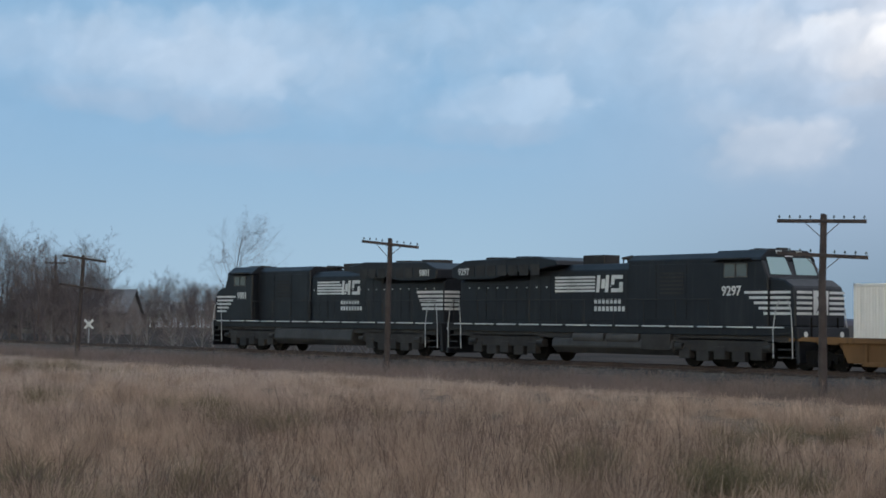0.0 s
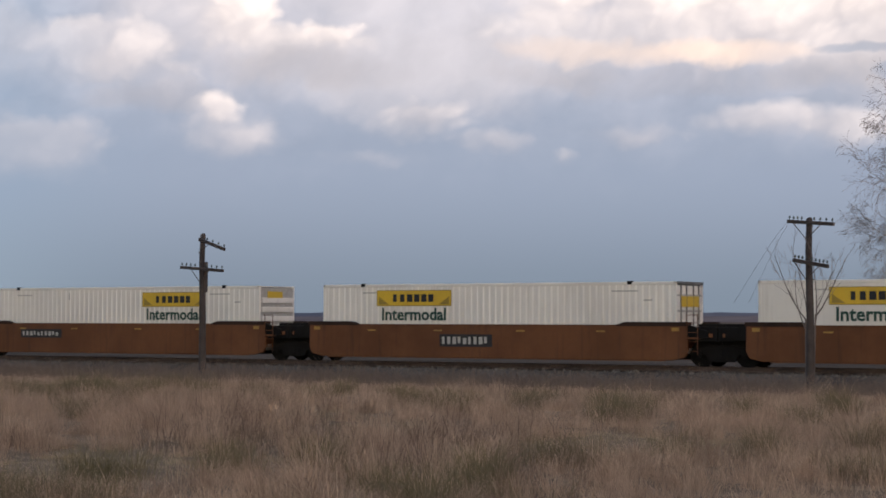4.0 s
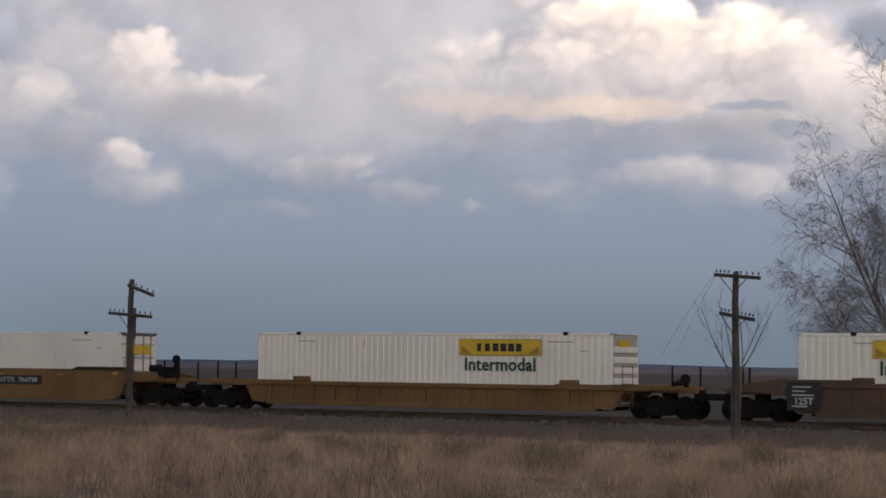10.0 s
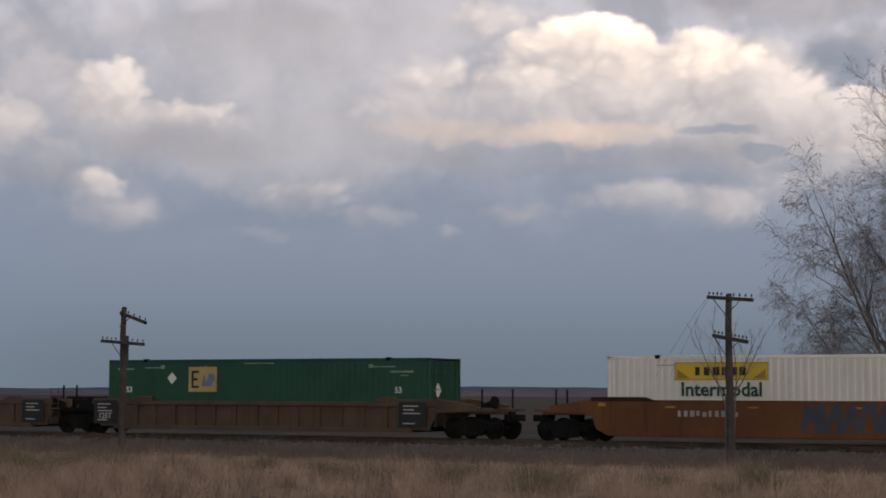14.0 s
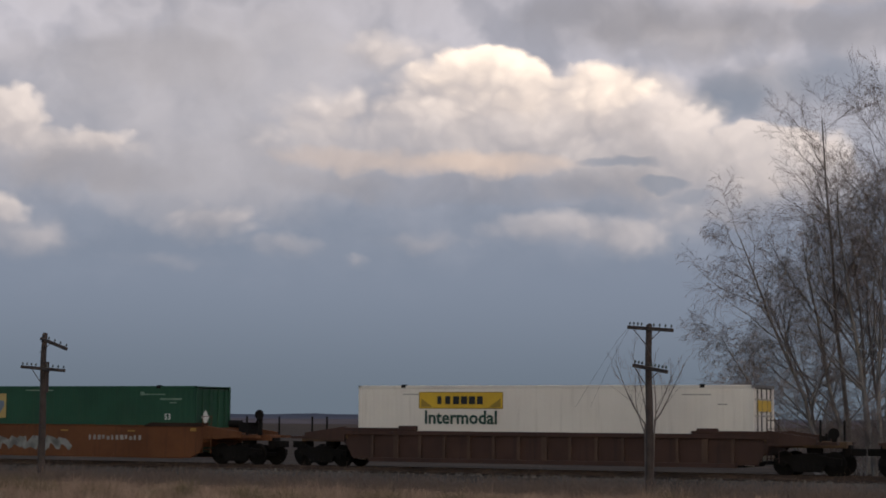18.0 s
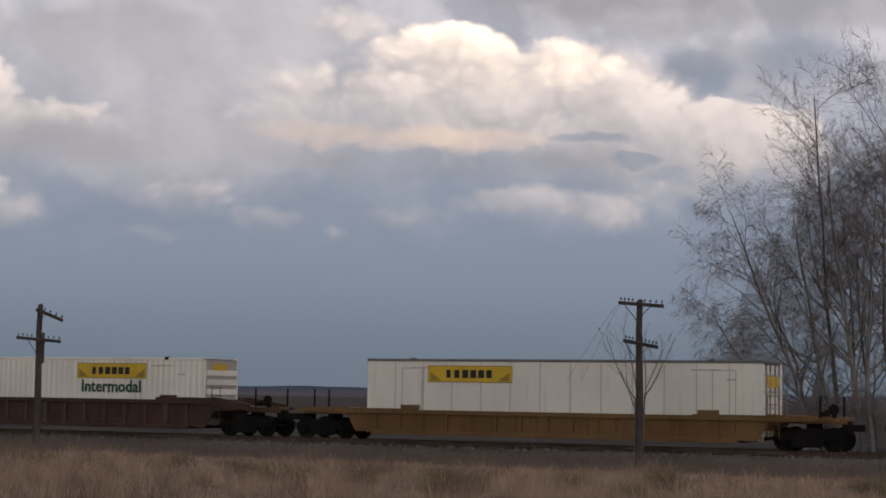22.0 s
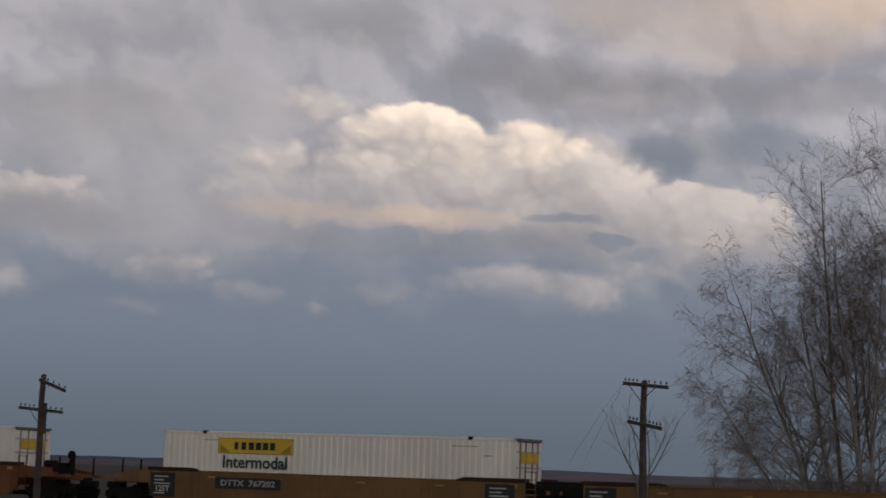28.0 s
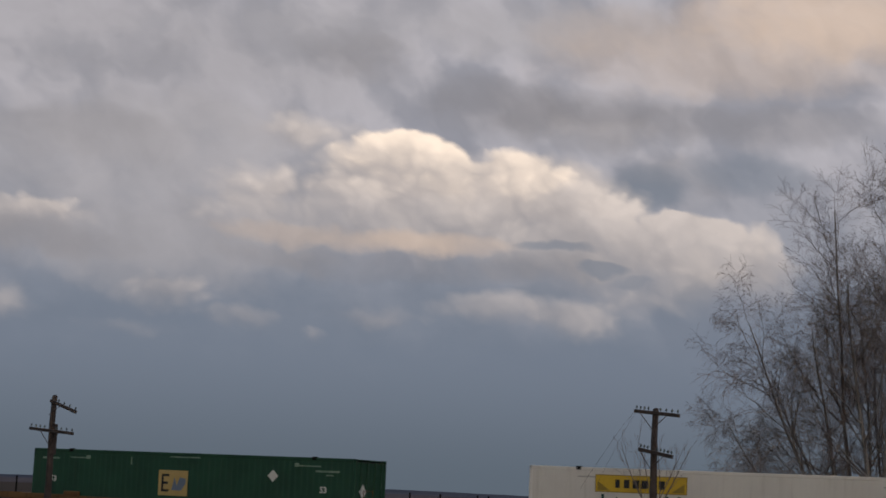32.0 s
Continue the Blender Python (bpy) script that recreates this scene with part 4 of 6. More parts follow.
def bogie(parent, x, r, axles, spread, heavy=False):
    """A truck with side frames, springs, bolster and turning wheelsets."""
    key = (r, axles)
    if key not in SPIN:
        SPIN[key] = {"mesh": wheelset_mesh(r), "first": {}}
    bm = bmesh.new()
    half = spread * (axles - 1) / 2
    box(bm, -.25, -1.0, r + .05, .25, 1.0, r + .38)
    tube(bm, (0, 0, r + .3), (0, 0, r + .6), .3, n=14)
    frame_ob = part("truck", bm, STEEL_DARK, parent, "grimy steel truck", .012)
    frame_ob.location = (x, 0, 0)
    for s in (-1, 1):
        bm = bmesh.new()
        y0, y1 = sorted((s * .93, s * 1.07))
        prism(bm, [(-half - .32, r - .05), (-half - .32, r + .2), (-half + .2, r + .26), (-.45, r + .34), (.45, r + .34), (half - .2, r + .26), (half + .32, r + .2), (half + .32, r - .05), (half - .25, r - .02), (.5, r - .28), (-.5, r - .28), (-half + .25, r - .02)], "y", y0, y1)
        for k in range(axles):
            cx = -half + k * spread
            tube(bm, (cx, s * 1.06, r), (cx, s * 1.14, r), .13, n=12)
        part("side_frame", bm, STEEL_DARK, frame_ob, "", .012)
    for s in (-1, 1):
        for q in (-.2, 0, .2):
            part("spring", tubes(((q, s * 1.02, r - .2), (q, s * 1.02, r + .1), .07), n=8), STEEL_DARK, frame_ob)
    if heavy:
        for s in (-1, 1):
            bm = bmesh.new()
            y0, y1 = sorted((s * 1.0, s * 1.3))
            prism(bm, [(-half - .75, r + .1), (-half - .75, r + .42), (-half - .3, r + .62), (half + .3, r + .62), (half + .75, r + .42), (half + .75, r + .1)], "y", y0, y1)
            for k in range(axles):
                cx = -half + k * spread
                box(bm, cx - .3, min(s * 1.02, s * 1.34), r - .2, cx + .3, max(s * 1.02, s * 1.34), r + .3)
            for k in range(axles - 1):
                cx = -half + (k + .5) * spread
                box(bm, cx - .34, min(s * 1.04, s * 1.3), r - .28, cx + .34, max(s * 1.04, s * 1.3), r + .12)
            part("truck_beam", bm, LOCO_GRIME, frame_ob, "heavy cast truck beam with axle boxes", .02)
            for q in (-half - .45, half + .45):
                part("brake_cylinder", tubes(((q, s * 1.34, r + .28), (q + .4, s * 1.34, r + .28), .13), n=10), LOCO_GRIME, frame_ob)
    for k in range(axles):
        ws = new("wheelset", SPIN[key]["mesh"])
        ws.parent = frame_ob
        ws.location = (-half + k * spread, 0, r)
        SPIN[key]["first"].setdefault(k, []).append(ws)
    return frame_ob


# ---- train: well cars ----
def well_car(name, label, mat, style, left_end, right_end, group, marks="", ladder=True):
    """x = 0 at the container's left end, z = 0 on the rail. Ends: 'coupler' or 'shared' (an articulated joint)."""
    t = thing(name, label, "well car", group)
    L = 16.15
    top, high, low = 1.55, 1.69, .24
    cut = [(-.55, .62, -.42, .36) if e == "shared" else (-.55, .95, -.4, .48) for e in (left_end, right_end)]
    for s in (-1, 1):
        y0, y1 = sorted((s * 1.36, s * 1.52))
        if style == "smooth":
            bm = bmesh.new()
            prism(bm, [(cut[0][0], cut[0][1]), (cut[0][2], cut[0][3]), (cut[0][2] + .5, low), (L - cut[1][2] - .5, low), (L - cut[1][2], cut[1][3]), (L - cut[1][0], cut[1][1]), (L + .55, top), (-.55, top)], "y", y0, y1)
            side = part("side_sill", bm, mat, t, "", .02)
            part("top_flange", boxes((1.95, s * 1.55 - .1 * (s > 0), top, 13.7, s * 1.55 + .1 * (s < 0), top + .03)), mat, side)
            part("bottom_flange", boxes((.4, s * 1.57 - .2 * (s > 0), low - .03, L - .4, s * 1.57 + .2 * (s < 0), low)), mat, side)
            for x0, x1, x2 in ((-.58, 1.55, 1.9), (L + .58, 14.1, 13.75)):
                bm = bmesh.new()
                prism(bm, [(x0, top - .02), (x0, high), (x1, high), (x2, top + .02), (x2, top - .02)], "y", min(s * 1.2, s * 1.55), max(s * 1.2, s * 1.55))
                part("end_cap", bm, RUST_DARK, side, "dark rusty raised end plate")
            for x in (2.4, 5.6, 9.4, 12.9):
                part("reflector", boxes((x, min(s * 1.521, s * 1.527), 1.3, x + .38, max(s * 1.521, s * 1.527), 1.36)), DULL_YELLOW, side, "dull yellow reflective strip")
            for x in (-.3, L - .1):
                part("reflector", boxes((x, min(s * 1.521, s * 1.527), 1.34, x + .3, max(s * 1.521, s * 1.527), 1.48)), DULL_YELLOW, side, "dull yellow warning patch")
            for x in (.55, 3.9, 8.1, 12.2, L - .6):
                part("weld_seam", boxes((x, min(s * 1.52, s * 1.526), low + .05, x + .03, max(s * 1.52, s * 1.526), top - .06)), mat, side)
        else:
            rail = 1.22 if style == "low" else 1.45
            bm = bmesh.new()
            prism(bm, [(-.55, .95), (-.4, .82), (-.3, .6), (-.15, low + .1), (L + .15, low + .1), (L + .3, .6), (L + .4, .82), (L + .55, .95), (L + .55, rail - .13), (-.55, rail - .13)], "y", *sorted((s * 1.34, s * 1.40)))
            side = part("side_sheet", bm, mat, t)
            part("top_chord", boxes((-.6, y0, rail - .17, L + .6, y1, rail)), mat, t, bevel=.015)
            part("bottom_chord", boxes((.6, y0, low, L - .6, s * 1.55 if s > 0 else y1, low + .16)), mat, t, bevel=.012)
            for i in range(15):
                x = .75 + i * (L - 1.5) / 14
                wide = .11 if i in (1, 7, 13) else .055
                ribm = RIB_TAN if mat is CAR_BROWN else mat
                part("rib", boxes((x - wide, min(s * 1.40, s * 1.50), low + .15, x + wide, max(s * 1.40, s * 1.50), rail - .16)), ribm, side)
            for a, b in ((-.62, 2.3), (L - 2.3, L + .62)):
                part("end_rail", boxes((a, y0, rail, b, y1, rail + .11 - .07 * (style == "low"))), mat, t, bevel=.02)
            for x in (1.9, L - 2.1):
                part("guide_block", boxes((x, y0, rail, x + .8, y1, rail + .2)), mat, t, bevel=.03)
        if marks == "panels":
            for x in (-.45, L - 1.15):
                pn = part("black_panel", boxes((x, min(s * 1.521, s * 1.535), .45, x + 1.25, max(s * 1.521, s * 1.535), 1.46)), BLACK, t, "black lettering panel with white marks")
                for z, bw in ((1.27, .7), (1.12, .5), (.98, .8), (.58, .55)):
                    part("panel_bar", boxes((x + .2, min(s * 1.535, s * 1.54), z, x + .2 + bw, max(s * 1.535, s * 1.54), z + .05)), FADED_AND_SHADE, pn)
                if s < 0 and x < 0:
                    words("panel_number", "125T", .34, FADED_AND_SHADE, pn, pose(x + .62, -1.541, .78, 90, 0, 0))
    # well floor, bulkheads and ends
    for i in range(4):
        x = .4 + i * (L - .8 - .5) / 3
        part("cross_member", boxes((x, -1.36, low + .02, x + .5, 1.36, low + .13)), STEEL_DARK, t)
    for x, sgn, end in ((0, -1, left_end), (L, 1, right_end)):
        a, b = sorted((x + sgn * .30, x + sgn * .42))
        part("bulkhead", boxes((a, -1.36, .7, b, 1.36, 1.2 if style == "low" else 1.5)), mat, t, bevel=.01)
        reach = 3.1 if end == "coupler" else 1.5
        a, b = sorted((x + sgn * .4, x + sgn * reach))
        bm = bmesh.new()
        prism(bm, [(a, .98), (b, .98), (b, 1.22), (a, 1.22)], "y", -.42, .42)
        cx = x + sgn * (1.0 if end == "coupler" else .9)
        box(bm, cx - .6, -1.42, 1.12, cx + .6, 1.42, 1.26)
        body_end = part("end_platform", bm, END_TAN if mat is CAR_BROWN else mat, t, bevel=.015)
        for s in (-1, 1):
            y0, y1 = sorted((s * 1.34, s * 1.52))
            bm = bmesh.new()
            far_x = x + sgn * (2.3 if end == "coupler" else 1.35)
            prism(bm, [(x + sgn * .5, 1.0), (x + sgn * .5, 1.28 if style == "low" else 1.6), (far_x, 1.26 if style == "low" else 1.34), (far_x, 1.12)], "y", y0, y1)
            part("end_gusset", bm, mat if end == "coupler" else STEEL_DARK, body_end)
        if end == "coupler":
            for s in (-1, 1):
                for q in (2.5 + .2 * s,):
                    part("guide_post", tubes(((x + sgn * q, s * .95, 1.2), (x + sgn * q, s * .95, 1.98), .04), n=8), STEEL_DARK, body_end)
                part("end_sill", boxes((min(x + sgn * 2.2, x + sgn * 3.0), s * 1.2 - .22, 1.1, max(x + sgn * 2.2, x + sgn * 3.0), s * 1.2 + .22, 1.2)), mat, body_end)
            part("coupler", boxes((min(x + sgn * 3.1, x + sgn * 3.68), -.14, .72, max(x + sgn * 3.1, x + sgn * 3.68), .14, .98), (min(x + sgn * 2.9, x + sgn * 3.2), -.25, .65, max(x + sgn * 2.9, x + sgn * 3.2), .25, 1.1)), STEEL_DARK, t, "grimy steel coupler", .02)
            if sgn > 0:
                bm = bmesh.new()
                lift = .55 if style == "smooth" else 0
                tube(bm, (x + 2.7, -.62, 1.5 + lift), (x + 2.7, -.68, 1.5 + lift), .2, n=16)
                box(bm, x + 2.62, -.6, 1.2, x + 2.78, -.5, 1.62 + lift)
                if lift:
                    box(bm, x + 1.75, -.7, 1.3, x + 2.35, .1, 1.72)
                    tube(bm, (x + 1.2, -.5, 1.66), (x + 1.75, -.5, 1.66), .16, n=10)
                    tube(bm, (x + 2.35, -.4, 1.6), (x + 2.66, -.55, 2.0), .05, n=6)
                tube(bm, (x + 2.45, -.7, 1.25), (x + 2.45, -.7, 1.5), .05, n=8)
                box(bm, x + 2.2, -.75, 1.25, x + 2.5, -.35, 1.42)
                part("hand_brake", bm, STEEL_DARK, t, "dark hand brake stand with wheel")
            bogie(t, x + sgn * 1.85, .42, 2, 1.78)
        else:
            a, b = sorted((x + sgn * .58, x + sgn * 1.68))
            part("joint_hood", boxes((a, -1.4, .95, b, 1.4, 1.5), (a, -1.0, .5, b, 1.0, 1.0), (a, -.6, 1.45, b, .6, 1.62)), STEEL_DARK, t, bevel=.03)
            if marks == "panels" and style == "ribbed" and sgn > 0:
                part("hood_skirt", boxes((a + .05, -1.5, 1.16, b - .05, -1.4, 1.52)), mat, t, bevel=.02)
                for q in (a + .15, b - .2):
                    part("guide_post", tubes(((q, -.95, 1.5), (q, -.95, 2.12), .04), n=8), STEEL_DARK, t)
            if sgn > 0:
                bogie(t, x + 1.74, .48, 2, 1.83)
    if ladder:
        bm = bmesh.new()
        for y in (-1.58,):
            for q in (0, .42):
                tube(bm, (L + .55 + q, y, .45), (L + .55 + q, y, 2.0), .016, n=6)
            for z in (.6, .95, 1.3, 1.65, 1.95):
                tube(bm, (L + .55, y, z), (L + .97, y, z), .014, n=6)
        part("ladder", bm, mat, t)
        part("ladder_bracket", boxes((L + .5, -1.6, 1.05, L + 1.0, -1.4, 1.12)), mat, t)
    return t


def mark_car(t, items):
    """Painted marks on a car's near side: x, z, width, height, colour, an optional backing and optional text."""
    for x, z, w, h, mat, back, *text in items:
        holder = t
        if back:
            holder = part("mark_panel", boxes((x - .12, -1.533, z - .1, x + w + .12, -1.525, z + h + .1)), back, t, "dark painted mark panel")
        if text:
            words("car_mark", text[0], h * 1.28, mat, holder, facing(x + w / 2, z + h / 2, -1.537), "pale painted car mark").scale = (w / (h * 1.28 * .575 * len(text[0])), 1, 1)
            continue
        if h > .35:
            part("mark_bar", boxes((x, -1.540, z + h * .7, x + w * .62, -1.5335, z + h)), mat, holder)
            for q in (.13, .45, .75, .9):
                part("mark_bar", boxes((x + w * q, -1.540, z, x + w * (q + .07), -1.5335, z + h * (.7 if q < .5 else 1))), mat, holder)
            continue
        n = max(1, round(w / .24))
        for i in range(n):
            q = i * 7 % 5
            part("mark_bar", boxes((x + i * w / n, -1.540, z + .04 * (q == 1), x + (i + .45 + .06 * q) * w / n, -1.5335, z + h - .05 * (q == 3))), mat, holder)


def scrawl(t, x0, x1, z0, z1, mat, seed, label):
    """Sprayed jagged strokes without letters: thick bands that zigzag along the side sheet."""
    rng = random.Random(seed)
    n = max(3, round((x1 - x0) / .62))
    step = (x1 - x0) / n
    for i in range(n):
        bm = bmesh.new()
        y = -1.5265 - .0015 * (i % 3)
        lean, lo, hi = rng.uniform(-.12, .2), z0 + rng.uniform(0, .12), z1 - rng.uniform(0, .14)
        u = [x0 + (i + f) * step for f in (.05, .2, .55, .8, 1.0)]
        turns = rng.choice(((lo, hi, (lo + hi) / 2, hi, lo), (hi, lo, lo + .08, hi, hi - .1), (hi, hi - .05, lo, lo + .05, hi), (lo, hi, hi - .06, (lo + hi) / 2, lo)))
        pts = [Vector((x + lean * (z - lo) + rng.uniform(-.04, .04), z)) for x, z in zip(u, turns)]
        wid = rng.uniform(.10, .16)
        for a, b in zip(pts, pts[1:]):
            d = (b - a).normalized()
            q, r = Vector((-d.y, d.x)) * wid, d * wid * .7
            bm.faces.new([bm.verts.new((p.x, y, p.y)) for p in (a - r + q, a - r - q, b + r - q, b + r + q)])
            y -= .0004
        part("spray_stroke", bm, mat, t, label)


# ---- train: the consist ----
CARS, BOXES = "well cars of the train", "containers on the train"
ROLLING = []


def place(t, s, z=0.0):
    ROLLING.append((t, s, z))
    return t


FLOOR_Z = .32
WHITE_LABEL = "white corrugated container with yellow name plate and green lettering"
proto_a = container("container", WHITE_LABEL, WHITE, 16.15, "words", True, True, BOXES)
proto_b = container("container", "white corrugated container with ribbed end wall towards the tail", WHITE, 16.15, "words", False, True, BOXES)
proto_s = container("container", "smooth white container with yellow name plate and green lettering", WHITE, 16.15, "words", True, False, BOXES)
proto_plate = container("container", "smooth white container with grey roof line and yellow plate", WHITE, 16.15, "plate", True, False, BOXES)
green = {k: green_container("container", "dark green corrugated container with " + w, k, BOXES) for k, w in (
    ("arch", "a white arched emblem"), ("plain", "a white diamond placard"), ("emblem_left", "a gold square emblem"), ("emblem_mid", "a gold emblem near its middle"), ("emblem_right", "a gold emblem and white diamond"), ("emblem_centre", "a central gold emblem"), ("emblem_far", "a central gold square emblem"))}
first = set()


def load(proto, s):
    if proto.name in first:
        t = copy_thing(proto, pose(0, 0, 0))
    else:
        t = proto
        first.add(proto.name)
    place(t, s, FLOOR_Z)


for s in (26.4, 155.6, 218.75, 448.4, 69.45, 89.0):
    load(proto_a, s)
for s in (-79.3, 6.9, 132.2, 328.9, 400.3):
    load(proto_b, s)
for s in (45.8, 108.7, 281.7, 376.7, 424.3, 535.0):
    load(proto_s, s)
load(proto_plate, 352.75)
for k, s in (("arch", -55.7), ("plain", -36.2), ("emblem_right", -16.7), ("emblem_left", 194.95), ("emblem_left", 238.3), ("emblem_mid", 257.9), ("emblem_far", 487.6), ("emblem_centre", 511.3)):
    load(green[k], s)

# cars: position, style, paint, ends, marks
single = ("coupler", "coupler")
trio = (("coupler", "shared"), ("shared", "shared"), ("shared", "coupler"))
protos = {}


def car(s, style, mat, label, ends, marks=""):
    key = (style, mat.name, ends, marks, label)
    if key in protos:
        t = copy_thing(protos[key], pose(0, 0, 0))
    else:
        t = protos[key] = well_car("well_car", label, mat, style, *ends, CARS, marks)
    return place(t, s)


def car_set(s0, style, mat, label, marks=""):
    return [car(s0 + i * 19.55, style, mat, label, trio[i], marks) for i in range(3)]


car(-79.3, "low", CAR_YELLOW, "dusty yellow well car with low ribbed sides", single)
car_set(-55.75, "ribbed", CAR_TAN, "grimy tan articulated well car with ribbed sides", "panels")
o1 = car_set(6.85, "smooth", CAR_ORANGE, "orange-brown articulated well car with smooth stepped sides")
o2 = car_set(69.5, "smooth", CAR_YELLOW, "yellow articulated well car with smooth stepped sides")
car(132.2, "low", CAR_YELLOW, "dusty yellow well car with low ribbed sides", single)
car_set(155.7, "ribbed", CAR_TAN, "grimy tan articulated well car with ribbed sides", "panels")
o3 = car_set(218.75, "smooth", CAR_ORANGE, "orange-brown articulated well car with smooth stepped sides")
for s in (281.7, 305.3, 328.9):
    car(s, "ribbed", CAR_BROWN, "dark red-brown well car with ribbed sides", single)
car(352.45, "low", CAR_YELLOW, "dusty yellow well car with low ribbed sides", single)
o4 = car(376.7, "smooth", CAR_BROWN, "dark brown well car with smooth stepped sides", single)
car(400.3, "ribbed", CAR_BROWN, "dark red-brown well car with ribbed sides", single)
o5 = car(424.3, "smooth", CAR_ORANGE, "orange-brown well car with sprayed sides", single)
o6 = car_set(448.4, "smooth", CAR_YELLOW, "yellow articulated well car with smooth stepped sides", "panels")
car(511.3, "low", CAR_YELLOW, "dusty yellow well car with low ribbed sides", single)
car(535.0, "ribbed", CAR_BROWN, "dark red-brown well car with ribbed sides", single)

# ---- train: locomotives ----
LOCOS = []
LOCO_BLACK = material("locomotive_black", (0.0075, 0.0088, 0.0125), (0.0055, 0.0062, 0.0085), 0.5, scale=0.7, stain=(0.034, 0.030, 0.029), streak=True, stain_amount=0.45, bump=0.05)
STRIPE = material("stripe_white", (0.62, 0.62, 0.60), (0.48, 0.48, 0.46), 0.5, stain=(0.2, 0.19, 0.18), stain_amount=0.35, bump=0)
CAB_GLASS = bpy.data.materials.new("cab_glass")
CAB_GLASS.use_nodes = True
_b = CAB_GLASS.node_tree.nodes["Principled BSDF"]
# Pale teal base paints the bright reflection into the windscreens.
_b.inputs["Base Color"].default_value = (0.26, 0.36, 0.36, 1)
_b.inputs["Roughness"].default_value, _b.inputs["Metallic"].default_value = 0.2, 0.3
SIDE_GLASS = CAB_GLASS.copy()
SIDE_GLASS.node_tree.nodes["Principled BSDF"].inputs["Base Color"].default_value = (0.10, 0.12, 0.13, 1)
TANK_GREY = material("dusty_tank_grey", (0.075, 0.071, 0.068), (0.048, 0.045, 0.043), 0.7, stain=(0.07, 0.06, 0.05), stain_amount=0.4)
FUEL_GREY = material("fuel_tank_grey", (0.048, 0.046, 0.045), (0.030, 0.028, 0.027), 0.65, stain=(0.08, 0.068, 0.056), stain_amount=0.4)
LAMP_LENS = material("lamp_lens", (0.7, 0.7, 0.68), (0.6, 0.6, 0.58), 0.15, bump=0)


def both(f):
    for s in (-1, 1):
        f(s)


def side_box(s, x0, x1, y, depth, z0, z1):
    """A slab lying on the side face at y, standing out by depth."""
    a, b = sorted((s * y, s * (y + depth)))
    return boxes((x0, a, z0, x1, b, z1))


